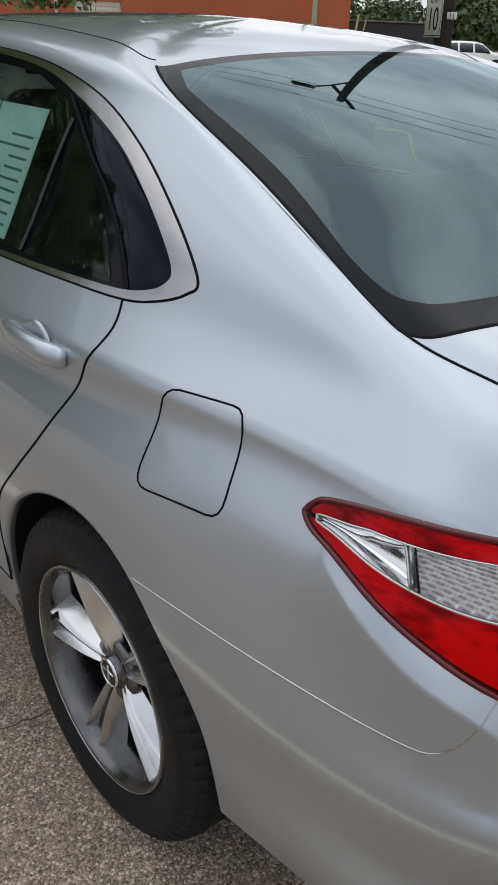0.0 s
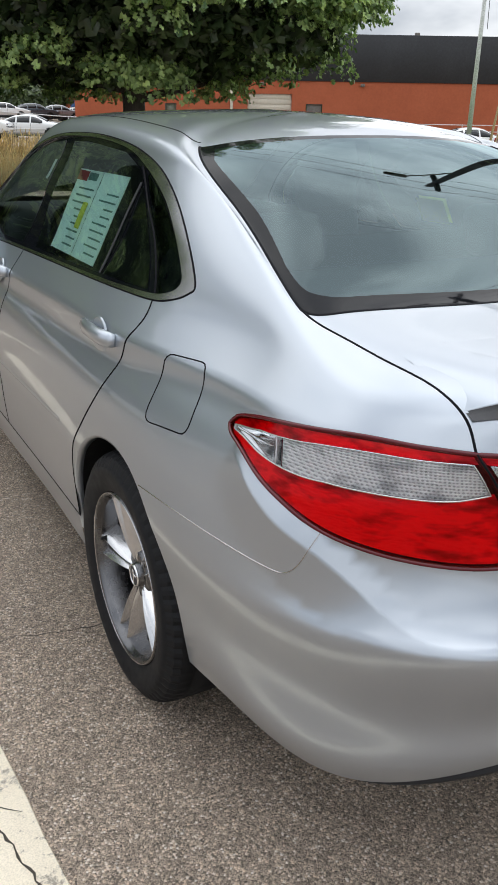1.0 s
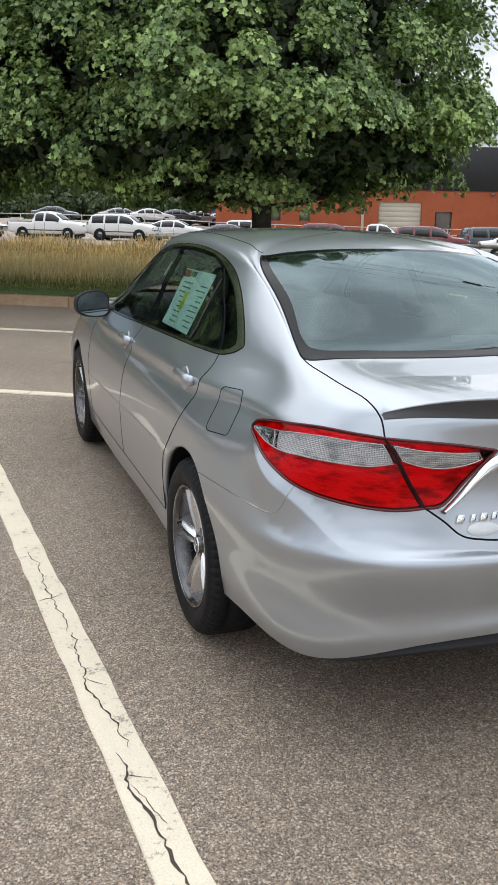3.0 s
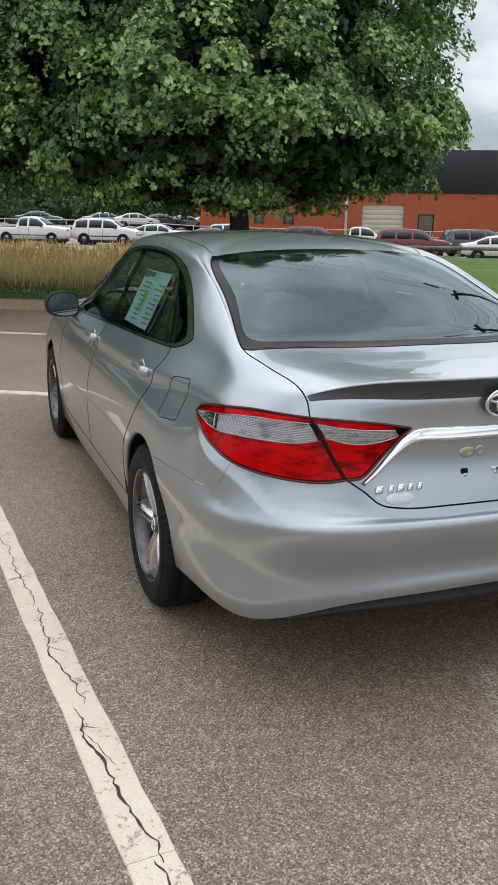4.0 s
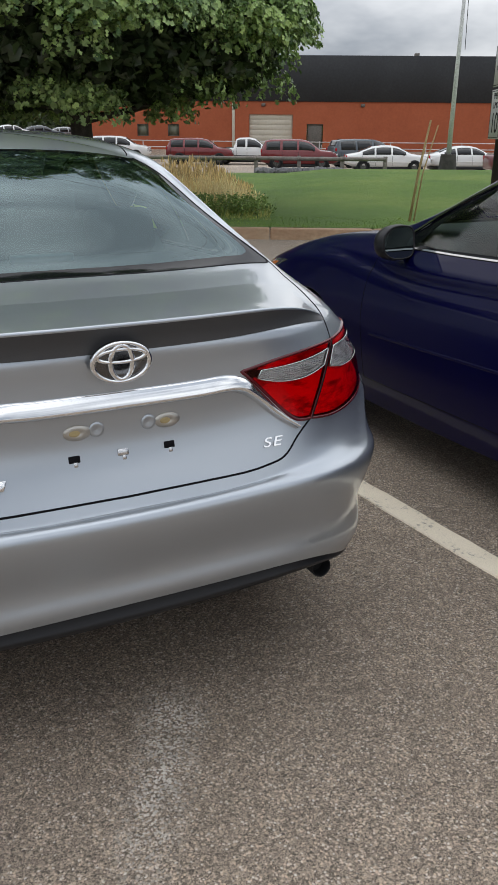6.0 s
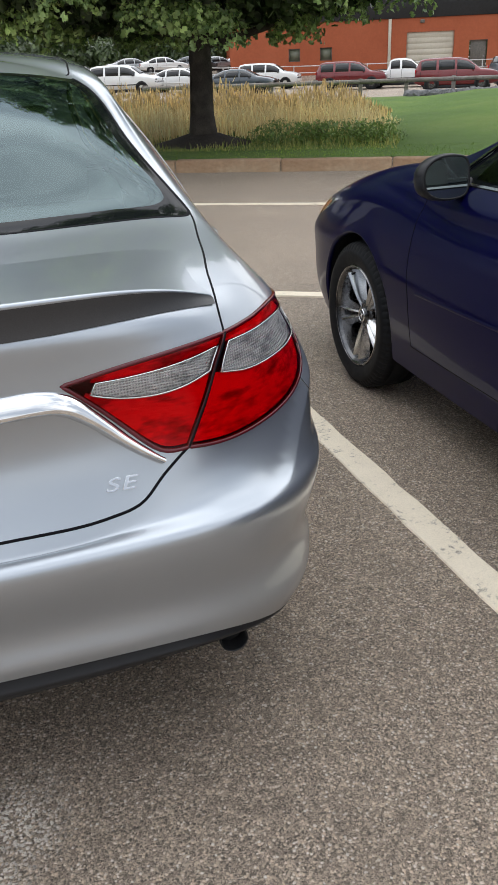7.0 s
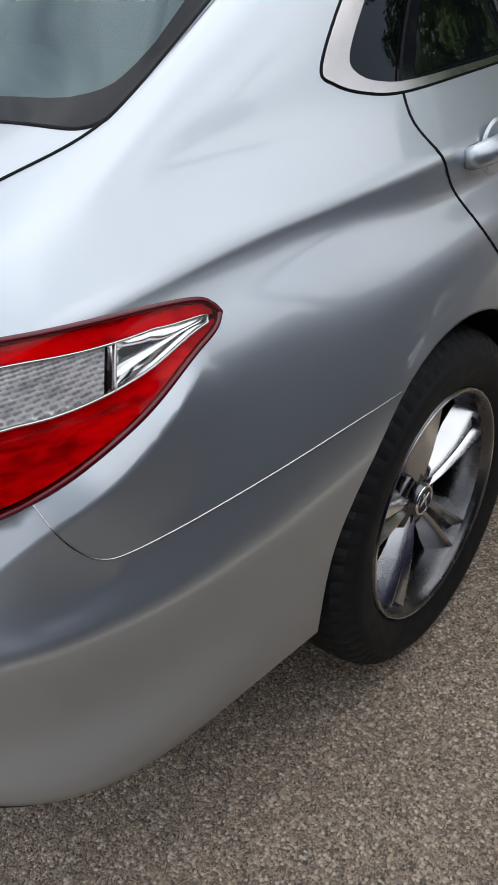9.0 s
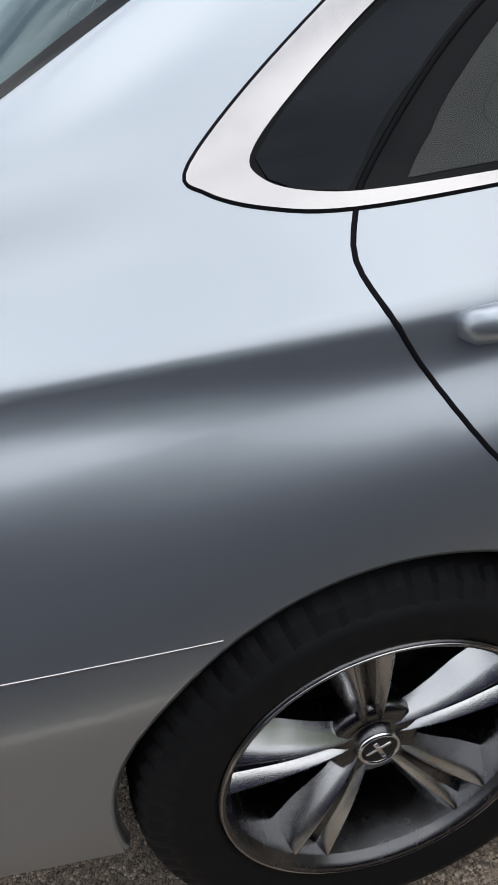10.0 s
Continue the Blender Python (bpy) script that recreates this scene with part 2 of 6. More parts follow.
def road_paint(name):
    """Thick old road paint, dirty and worn through in flecks."""
    m = Nodes(name)
    n, f, d = m.noise(55.0, 6.0, 0.7), m.noise(7.0, 5.0), m.noise(240.0, 3.0)
    c = m.mix(m.ramp(f, (0.35, 0.0), (0.75, 0.6)), (0.90, 0.80, 0.63), (0.76, 0.67, 0.52))
    worn = m.mix(0.45, n, f)
    c = m.mix(m.ramp(worn, (0.56, 0.0), (0.62, 0.75)), c, (0.19, 0.165, 0.14))
    c = m.mix(1.0, c, m.ramp(d, (0.3, 0.8), (0.6, 1.0)), "MULTIPLY")
    return m.finish(c, 0.7, 0.0, m.bump(m.mix(0.5, n, d), 0.4, 0.004))


M["lawn"] = patchy("mown_lawn", (0.066, 0.138, 0.010), (0.095, 0.182, 0.014), (0.165, 0.235, 0.032), 0.35, 0.9, 0.8, 40.0, 0.03, 0.5)
M["kerb"] = patchy("stained_kerb", (0.31, 0.18, 0.10), (0.43, 0.29, 0.18), (0.50, 0.41, 0.29), 1.4, 0.85, 0.3, 25.0, deep=0.82)
M["road_paint"] = road_paint("old_road_paint")
M["crack"] = plain("crack_dark", (0.07, 0.058, 0.045), 0.95)
M["orange_wall"] = patchy("orange_painted_block", (0.36, 0.085, 0.032), (0.40, 0.098, 0.038), (0.43, 0.11, 0.046), 0.35, 0.8, 0.15, 5.0, deep=0.9)
M["black_clad"] = patchy("black_cladding", (0.014, 0.015, 0.017), (0.018, 0.019, 0.022), (0.026, 0.027, 0.03), 0.3, 0.6, 0.2, 6.0)
M["cream_door"] = patchy("cream_steel", (0.52, 0.47, 0.38), (0.57, 0.52, 0.42), (0.6, 0.55, 0.46), 0.6, 0.6, 0.05, deep=0.93)
M["grey_door"] = patchy("grey_steel", (0.12, 0.105, 0.09), (0.14, 0.125, 0.105), (0.17, 0.15, 0.13), 0.8, 0.6, 0.1)
M["dusty_glass"] = plain("dusty_glass", (0.16, 0.17, 0.12), 0.25)
M["far_glass"] = plain("dark_car_glass", (0.018, 0.02, 0.022), 0.06)
M["old_wood"] = patchy("weathered_timber", (0.16, 0.14, 0.12), (0.24, 0.215, 0.19), (0.32, 0.29, 0.26), 2.0, 0.9, 0.4)
M["dark_timber"] = patchy("creosoted_timber", (0.022, 0.018, 0.015), (0.035, 0.028, 0.023), (0.06, 0.05, 0.04), 3.0, 0.85, 0.6)
M["white_pipe"] = patchy("pale_galvanised", (0.62, 0.62, 0.62), (0.70, 0.70, 0.69), (0.76, 0.76, 0.75), 2.0, 0.5, 0.1)
M["dark_concrete"] = patchy("dark_concrete", (0.04, 0.037, 0.035), (0.07, 0.063, 0.058), (0.11, 0.1, 0.09), 4.0, 0.9, 0.4)
M["yellow_wood"] = patchy("yellowed_stake", (0.22, 0.16, 0.07), (0.34, 0.25, 0.10), (0.40, 0.32, 0.16), 5.0, 0.8, 0.3)
M["sign_white"] = plain("sign_white", (0.62, 0.63, 0.62), 0.45)
M["blue_sign"] = plain("blue_sign", (0.06, 0.17, 0.40), 0.5)
M["leaf"] = leafy("maple_leaf", (0.060, 0.130, 0.036), (0.34, 0.48, 0.18), 0.16, 0.8)
M["far_leaf"] = leafy("far_foliage", (0.040, 0.070, 0.026), (0.090, 0.130, 0.050), 0.25, 0.3)
M["weed"] = leafy("weed_leaf", (0.11, 0.19, 0.045), (0.21, 0.31, 0.09))
M["reed"] = leafy("dry_reed", (0.38, 0.27, 0.12), (0.74, 0.54, 0.27), 0.45)
M["lawn_blade"] = leafy("lawn_blade", (0.12, 0.23, 0.03), (0.27, 0.40, 0.07), 0.4, 0.35)
M["dry_grass"] = leafy("dry_grass", (0.66, 0.51, 0.25), (0.92, 0.76, 0.43), 0.5)
M["green_grass"] = leafy("green_grass", (0.20, 0.26, 0.06), (0.42, 0.42, 0.15), 0.45)
M["bark"] = patchy("maple_bark", (0.035, 0.028, 0.024), (0.06, 0.05, 0.042), (0.10, 0.085, 0.07), 4.0, 0.9, 0.8, 60.0, 0.02)
M["mulch"] = patchy("bark_mulch", (0.022, 0.015, 0.012), (0.035, 0.025, 0.02), (0.06, 0.042, 0.033), 8.0, 0.95, 0.8, 90.0, 0.02)
M["stone"] = patchy("grey_stone", (0.11, 0.11, 0.115), (0.18, 0.18, 0.185), (0.27, 0.265, 0.26), 3.0, 0.9, 0.4)
M["paper"] = plain("pale_paper", (0.74, 0.90, 0.84), 0.8, 0.0, 0.05)
M["paper_ink"] = plain("printed_ink", (0.12, 0.22, 0.20), 0.8)
M["paper_red"] = plain("printed_red", (0.35, 0.06, 0.06), 0.8)
M["paper_yellow"] = plain("marker_yellow", (0.62, 0.66, 0.06), 0.8)
# leaf colour darkened to give the shade inside the crown
M["leaf_core"] = leafy("shade_tone_foliage", (0.020, 0.036, 0.014), (0.048, 0.078, 0.032), 0.08)


# ---- mesh helpers ----
def mesh_of(name, verts, faces, mats, smooth=True, slots=None):
    me = bpy.data.meshes.new(name)
    me.from_pydata([tuple(map(float, v)) for v in verts], [], [tuple(map(int, f)) for f in faces])
    for mt in mats if isinstance(mats, (list, tuple)) else [mats]:
        me.materials.append(mt)
    if slots is not None:
        me.polygons.foreach_set("material_index", slots)
    me.polygons.foreach_set("use_smooth", [smooth] * len(me.polygons))
    me.update()
    return me


def part(name, bm, material, parent, label="", smooth=True, at=None):
    """Links a bmesh, or a mesh, as one object under a thing or a part."""
    if isinstance(bm, bmesh.types.BMesh):
        me = bpy.data.meshes.new(name)
        for f in bm.faces:
            f.smooth = smooth
        bm.to_mesh(me)
        bm.free()
    else:
        me = bm
    if material is not None:
        if len(me.materials):
            me.materials.clear()
        for mt in material if isinstance(material, (list, tuple)) else [material]:
            me.materials.append(mt)
    ob = new(name, me)
    ob.parent = parent
    if at is not None:
        ob.matrix_basis = at
    if label:
        tagged(ob, label)
    return ob


def soft_box(sx, sy, sz, r=0.01, seg=2, at=None, bm=None, m=None):
    """A bevelled box of full sizes, centred, placed by a matrix."""
    b = bmesh.new()
    bmesh.ops.create_cube(b, size=1.0)
    bmesh.ops.scale(b, vec=(sx, sy, sz), verts=b.verts)
    if r > 0:
        bmesh.ops.bevel(b, geom=b.edges[:], offset=min(r, 0.49 * min(sx, sy, sz)), segments=seg, profile=0.5, affect="EDGES")
    if m is None:
        m = pose(*at) if at else Matrix.Identity(4)
    b.transform(m)
    return join(bm, b)


def join(bm, b):
    if bm is None:
        return b
    me = bpy.data.meshes.new("tmp")
    b.to_mesh(me)
    b.free()
    bm.from_mesh(me)
    bpy.data.meshes.remove(me)
    return bm


def lathe(profile, n=48, axis="x", bm=None):
    """Turns a profile of (along, radius) about an axis through the origin."""
    b = bm or bmesh.new()
    rings = []
    for h, r in profile:
        ring = []
        for i in range(n):
            a = 2 * math.pi * i / n
            c, s = r * math.cos(a), r * math.sin(a)
            ring.append(b.verts.new({"x": (h, c, s), "z": (c, s, h), "y": (s, h, c)}[axis]))
        rings.append(ring)
    for p, q in zip(rings, rings[1:]):
        for i in range(n):
            b.faces.new((p[i], p[(i + 1) % n], q[(i + 1) % n], q[i]))
    return b


def tube(points, radius, n=8, bm=None, close=True):
    """A round tube along points; radius is a number or one for each point."""
    b = bm or bmesh.new()
    pts = [Vector(p) for p in points]
    rs = radius if isinstance(radius, (list, tuple)) else [radius] * len(pts)
    rings, side = [], None
    for i, p in enumerate(pts):
        d = (pts[min(i + 1, len(pts) - 1)] - pts[max(i - 1, 0)]).normalized()
        ref = side if side is not None else (Vector((0, 0, 1)) if abs(d.z) < 0.9 else Vector((1, 0, 0)))
        side = (ref - d * ref.dot(d)).normalized()
        up = d.cross(side)
        rings.append([b.verts.new(p + rs[i] * (math.cos(2 * math.pi * k / n) * side + math.sin(2 * math.pi * k / n) * up)) for k in range(n)])
    for p, q in zip(rings, rings[1:]):
        for k in range(n):
            b.faces.new((p[k], p[(k + 1) % n], q[(k + 1) % n], q[k]))
    if close:
        b.faces.new(rings[0][::-1])
        b.faces.new(rings[-1])
    return b


def empty(name, m=None, **tags):
    ob = new(name)
    ob.empty_display_size = 0.1
    if m is not None:
        ob.matrix_world = m
    return tagged(ob, **tags)


# ---- the saloon's body: a smooth loft through its character lines ----
# Half the body, x to the right; every line runs from the rear centre round the corner and along the side to the front centre.
LINES = {
    "lower_edge": "0 .112 .396, .30 .120 .392, .56 .162 .366, .748 .325 .287, .845 .60 .30, .875 1.1 .25, .87 1.75 .235, .872 2.5 .225, .872 3.2 .225, .872 3.88 .24, .76 4.55 .24, .45 4.82 .22, 0 4.9 .22",
    "lower_lip": "0 .104 .424, .31 .113 .421, .592 .163 .400, .782 .328 .345, .862 .605 .36, .885 1.1 .33, .884 1.75 .31, .887 2.5 .30, .887 3.2 .305, .884 3.88 .325, .785 4.57 .33, .46 4.85 .32, 0 4.93 .32",
    "lower_side": "0 .110 .478, .32 .120 .478, .610 .171 .470, .788 .345 .45, .870 .612 .465, .896 1.1 .45, .898 1.75 .43, .901 2.5 .42, .901 3.2 .43, .896 3.88 .45, .80 4.58 .45, .47 4.87 .45, 0 4.95 .45",
    "under_widest": "0 .067 .612, .329 .077 .614, .643 .139 .617, .816 .332 .605, 0.8866 0.619 0.5825, .908 1.1 .5805, .908 1.75 .5648, .909 2.5 .5548, 0.9071 3.2 0.5648, 0.9038 3.88 0.5848, 0.8 4.597 0.5892, 0.47 4.879 0.5892, 0 4.959 0.5892",
    "widest": "0 .067 .628, .33 .077 .630, .644 .140 .634, .817 .334 .622, .888 .62 .60, .909 1.1 .60, .909 1.75 .585, .910 2.5 .575, .908 3.2 .585, .905 3.88 .605, .80 4.6 .61, .47 4.88 .61, 0 4.96 .61",
    "ledge": "0 .086 .645, .33 .096 .648, .640 .160 .655, .811 .350 .650, .884 .632 .645, .906 1.1 .65, .907 1.75 .64, .908 2.5 .63, .905 3.2 .64, .901 3.88 .66, .79 4.59 .65, .465 4.87 .635, 0 4.95 .635",
    "light_foot": "0 .113 .668, .32 .121 .675, .60 .203 .745, 0.791 0.379 0.775, .854 .652 .785, .8785 1.1 .795, .884 1.75 .79, .886 2.5 .785, .882 3.2 .79, .872 3.88 .80, .75 4.54 .735, .45 4.82 .70, 0 4.92 .70",
    "light_middle": "0 .163 .80, .31 .168 .81, .605 .222 .845, 0.777 0.395 0.865, .823 .665 .870, .841 1.1 .872, .8535 1.75 .857, .861 2.5 .847, .862 3.2 .842, .845 3.88 .87, .71 4.5 .78, .43 4.79 .735, 0 4.89 .73",
    "under_crease": "0 0.1597 0.8871, 0.31 0.1663 0.893, 0.6008 0.2353 0.9172, 0.7596 0.4199 0.9248, .7935 .678 .928, .8305 1.1 .916, .8475 1.75 .900, .8555 2.5 .885, .8545 3.2 .878, 0.8076 3.88 0.9032, 0.6685 4.434 0.8174, 0.4134 4.699 0.7682, 0 4.799 0.7591",
    "crease": "0 .16 .905, .31 .167 .91, .60 .238 .932, 0.756 0.425 0.937, .790 .68 .942, .829 1.1 .931, .846 1.75 .916, .854 2.5 .901, .853 3.2 .893, .80 3.88 .91, .66 4.42 .825, .41 4.68 .775, 0 4.78 .765",
    "over_crease": "0 .161 .945, .307 .168 .948, .59 .245 .958, 0.742 0.436 0.96, .775 .689 .963, .813 1.1 .957, .831 1.75 .945, .838 2.5 .931, .838 3.2 .923, .78 3.87 .927, .645 4.35 .85, .40 4.6 .80, 0 4.69 .79",
    "shoulder": "0 .162 1.0, .30 .172 1.0, .565 .262 1.002, 0.707 0.465 1.003, .735 .71 1.006, .768 1.1 1.014, .792 1.75 1.0, .80 2.5 .985, .80 3.2 .97, .73 3.85 .955, .61 4.2 .89, .38 4.42 .85, 0 4.5 .845",
    "deck": "0 .28 1.052, .29 .29 1.05, .53 .36 1.046, .668 .545 1.045, .700 .76 1.062, .725 1.1 1.085, .752 1.75 1.065, .758 2.5 1.05, .75 3.15 1.03, .66 3.72 .985, .58 3.92 .955, .36 4.05 .935, 0 4.1 .93",
    "glass_foot": "0 .575 1.092, .30 .585 1.091, .575 .64 1.088, .652 .695 1.088, .648 .89 1.15, .668 1.2 1.195, .69 1.78 1.18, .70 2.5 1.17, .695 3.0 1.14, .655 3.42 1.03, .55 3.56 1.015, .32 3.63 1.015, 0 3.66 1.018",
    "glass_middle": "0 .965 1.252, .28 .975 1.249, .50 1.02 1.236, .585 1.075 1.225, .597 1.18 1.272, .606 1.4 1.315, .613 1.85 1.33, .617 2.4 1.33, .61 2.75 1.31, .58 2.98 1.23, .46 3.06 1.225, .28 3.11 1.235, 0 3.13 1.238",
    "roof_edge": "0 1.395 1.388, .25 1.405 1.383, .44 1.43 1.366, .512 1.45 1.356, .527 1.51 1.374, .535 1.62 1.393, .54 1.95 1.416, .54 2.35 1.42, .53 2.55 1.408, .50 2.65 1.385, .40 2.69 1.396, .25 2.71 1.405, 0 2.72 1.408",
    "roof_middle": "0 1.60 1.425, .14 1.61 1.424, .25 1.63 1.42, .29 1.65 1.417, .30 1.69 1.422, .30 1.77 1.431, .30 1.97 1.444, .30 2.28 1.446, .30 2.42 1.44, .28 2.5 1.432, .22 2.53 1.436, .14 2.55 1.438, 0 2.56 1.44",
    "roof_centre": "0 1.78 1.447, 0 1.78 1.447, 0 1.785 1.447, 0 1.79 1.447, 0 1.80 1.448, 0 1.83 1.449, 0 1.99 1.455, 0 2.22 1.456, 0 2.31 1.455, 0 2.36 1.453, 0 2.37 1.453, 0 2.38 1.453, 0 2.38 1.453",
}
NET = np.array([[[float(c) for c in p.split()] for p in row.split(",")] for row in LINES.values()])
LEVEL = {name: i for i, name in enumerate(LINES)}


def spline(knots, values, at):
    """A natural cubic through values (along the first axis) at knots."""
    n = len(knots)
    h = np.diff(knots)
    a = np.eye(n)
    rhs = np.zeros((n,) + values.shape[1:])
    slope = np.diff(values, axis=0) / h.reshape((-1,) + (1,) * (values.ndim - 1))
    for i in range(1, n - 1):
        a[i, i - 1:i + 2] = h[i - 1], 2 * (h[i - 1] + h[i]), h[i]
        rhs[i] = 6 * (slope[i] - slope[i - 1])
    m = np.linalg.solve(a, rhs.reshape(n, -1)).reshape(rhs.shape)
    k = np.clip(np.searchsorted(knots, at, side="right") - 1, 0, n - 2)
    shape = (-1,) + (1,) * (values.ndim - 1)
    hk = h[k].reshape(shape)
    p, q = (knots[k + 1] - at).reshape(shape) / hk, (at - knots[k]).reshape(shape) / hk
    return p * values[k] + q * values[k + 1] + hk ** 2 / 6 * ((p ** 3 - p) * m[k] + (q ** 3 - q) * m[k + 1])


class Loft:
    """A smooth sheet over (u, v) through a net of lines, mirrored at both ends; u and v are about metres."""

    def __init__(self, net, nu=420, nv=300):
        steps = np.linalg.norm(np.diff(net[:14], axis=1), axis=2).mean(axis=0)
        rise = np.linalg.norm(np.diff(net[:, :10], axis=0), axis=2).mean(axis=1)
        self.u, self.v = np.concatenate([[0], np.cumsum(steps)]), np.concatenate([[0], np.cumsum(rise)])
        flip = np.array([-1, 1, 1])
        before, after = net[:, 3:0:-1] * flip, net[:, -2:-5:-1] * flip
        self.net = np.concatenate([before, net, after], axis=1)
        self.knots = np.concatenate([-self.u[3:0:-1], self.u, 2 * self.u[-1] - self.u[-2:-5:-1]])
        self.gu, self.gv = np.linspace(0, self.u[-1], nu), np.linspace(0, self.v[-1], nv)
        rows = spline(self.knots, self.net.transpose(1, 0, 2), self.gu)
        self.table = spline(self.v, rows.transpose(1, 0, 2), self.gv)  # [v, u, xyz]
        self.ridge = None

    def at(self, uv):
        """Points of the sheet, with the pressed ridge laid on it where one is set."""
        uv = np.atleast_2d(np.asarray(uv, float))
        p = self.smooth_at(uv)
        if self.ridge is None:
            return p
        path, high, up_w, low_w = self.ridge
        near_ = ((uv > path.min(axis=0) - low_w) & (uv < path.max(axis=0) + low_w)).all(axis=1)
        if not near_.any():
            return p
        best, rise, over = np.full(len(uv), 9.0), np.zeros(len(uv)), np.zeros(len(uv), bool)
        for i, (a, b) in enumerate(zip(path, path[1:])):
            d = b - a
            t = np.clip(((uv - a) @ d) / (d @ d), 0, 1)
            gap = uv - (a + t[:, None] * d)
            far = np.linalg.norm(gap, axis=1)
            hit = far < best
            best = np.where(hit, far, best)
            rise = np.where(hit, high[i] + (high[i + 1] - high[i]) * t, rise)
            over = np.where(hit, gap[:, 1] * d[0] - gap[:, 0] * d[1] > 0, over)
        lift = rise * np.clip(1 - best / np.where(over, up_w, low_w), 0, 1)
        k = lift > 0
        if k.any():
            e = 0.004
            n = np.cross(self.smooth_at(uv[k] + [e, 0]) - self.smooth_at(uv[k] - [e, 0]), self.smooth_at(uv[k] + [0, e]) - self.smooth_at(uv[k] - [0, e]))
            p[k] += n / np.linalg.norm(n, axis=1, keepdims=True) * lift[k, None]
        return p

    def smooth_at(self, uv):
        uv = np.atleast_2d(np.asarray(uv, float))
        rows = spline(self.knots, self.net.transpose(1, 0, 2), uv[:, 0])  # [k, level, 3]
        out_ = np.empty((len(uv), 3))
        for s in range(0, len(uv), 4000):
            block = rows[s:s + 4000].transpose(1, 0, 2)
            out_[s:s + 4000] = self._diag(block, uv[s:s + 4000, 1])
        return out_

    def _diag(self, values, at):
        knots, n = self.v, len(self.v)
        h = np.diff(knots)
        if not hasattr(self, "inv"):
            a = np.eye(n)
            for i in range(1, n - 1):
                a[i, i - 1:i + 2] = h[i - 1], 2 * (h[i - 1] + h[i]), h[i]
            self.inv = np.linalg.inv(a)
        rhs = np.zeros_like(values)
        slope = np.diff(values, axis=0) / h[:, None, None]
        rhs[1:-1] = 6 * (slope[1:] - slope[:-1])
        m = np.tensordot(self.inv, rhs, axes=(1, 0))
        k = np.clip(np.searchsorted(knots, at, side="right") - 1, 0, n - 2)
        i = np.arange(len(at))
        p, q, hk = ((knots[k + 1] - at) / h[k])[:, None], ((at - knots[k]) / h[k])[:, None], h[k][:, None]
        return p * values[k, i] + q * values[k + 1, i] + hk ** 2 / 6 * ((p ** 3 - p) * m[k, i] + (q ** 3 - q) * m[k + 1, i])

    def normal(self, uv):
        uv = np.atleast_2d(np.asarray(uv, float))
        e = 0.002
        lo_u, hi_u = uv - [e, 0], uv + [e, 0]
        lo_v, hi_v = uv.copy(), uv.copy()
        lo_v[:, 1] = np.clip(uv[:, 1] - e, 0, self.v[-1])
        hi_v[:, 1] = np.clip(uv[:, 1] + e, 0, self.v[-1])
        n = np.cross(self.at(hi_u) - self.at(lo_u), self.at(hi_v) - self.at(lo_v))
        return n / np.maximum(np.linalg.norm(n, axis=1, keepdims=True), 1e-9)

    def find(self, points, weight=(1, 1, 1), top="roof_edge", u_range=None):
        """The (u, v) of the sheet nearest to each point, by weighted axes, up to a line of the body."""
        w = np.array(weight, float)
        nv = int(np.searchsorted(self.gv, self.v[LEVEL[top]] + 0.02))
        tab = self.table[:nv]
        res = []
        for p in np.atleast_2d(np.asarray(points, float)):
            d = (((tab - p) * w) ** 2).sum(axis=2)
            if u_range:
                d[:, (self.gu < u_range[0]) | (self.gu > u_range[1])] = 1e9
            j, i = np.unravel_index(np.argmin(d), d.shape)
            uv = np.array([self.gu[i], self.gv[j]])
            for _ in range(4):
                e = 0.001
                base = self.smooth_at(uv)[0]
                ju = (self.smooth_at(uv + [e, 0])[0] - base) / e * w
                jv = (self.smooth_at(uv + [0, e])[0] - base) / e * w
                step = np.linalg.lstsq(np.stack([ju, jv], axis=1), (p - base) * w, rcond=None)[0]
                uv = np.clip(uv + np.clip(step, -0.03, 0.03), [0, 0], [self.u[-1], self.v[-1]])
            res.append(uv)
        return np.array(res)


def smooth_path(pts, n=6, closed=False):
    """Points along a Catmull-Rom curve through pts."""
    p = np.asarray(pts, float)
    k = len(p)
    res = []
    for i in range(k if closed else k - 1):
        g = [p[(i + d) % k] if closed else p[min(max(i + d, 0), k - 1)] for d in (-1, 0, 1, 2)]
        for s in np.arange(n) / n:
            res.append(0.5 * ((2 * g[1]) + (g[2] - g[0]) * s + (2 * g[0] - 5 * g[1] + 4 * g[2] - g[3]) * s ** 2 + (3 * g[1] - g[0] - 3 * g[2] + g[3]) * s ** 3))
    if not closed:
        res.append(p[-1])
    return np.array(res)


def round_corners(pts, radius, n=5):
    """A closed outline with its corners rounded, by radius or one radius each."""
    p = np.asarray(pts, float)
    res = []
    for i in range(len(p)):
        r = radius[i] if isinstance(radius, (list, tuple)) else radius
        a, b, c = p[i - 1], p[i], p[(i + 1) % len(p)]
        da, dc = a - b, c - b
        la, lc = np.linalg.norm(da), np.linalg.norm(dc)
        ra, rc = min(r, 0.48 * la), min(r, 0.48 * lc)
        s, e = b + da / la * ra, b + dc / lc * rc
        if r <= 0:
            res.append(b)
            continue
        for t in np.linspace(0, 1, n):
            res.append((1 - t) ** 2 * s + 2 * t * (1 - t) * b + t ** 2 * e)
    return np.array(res)


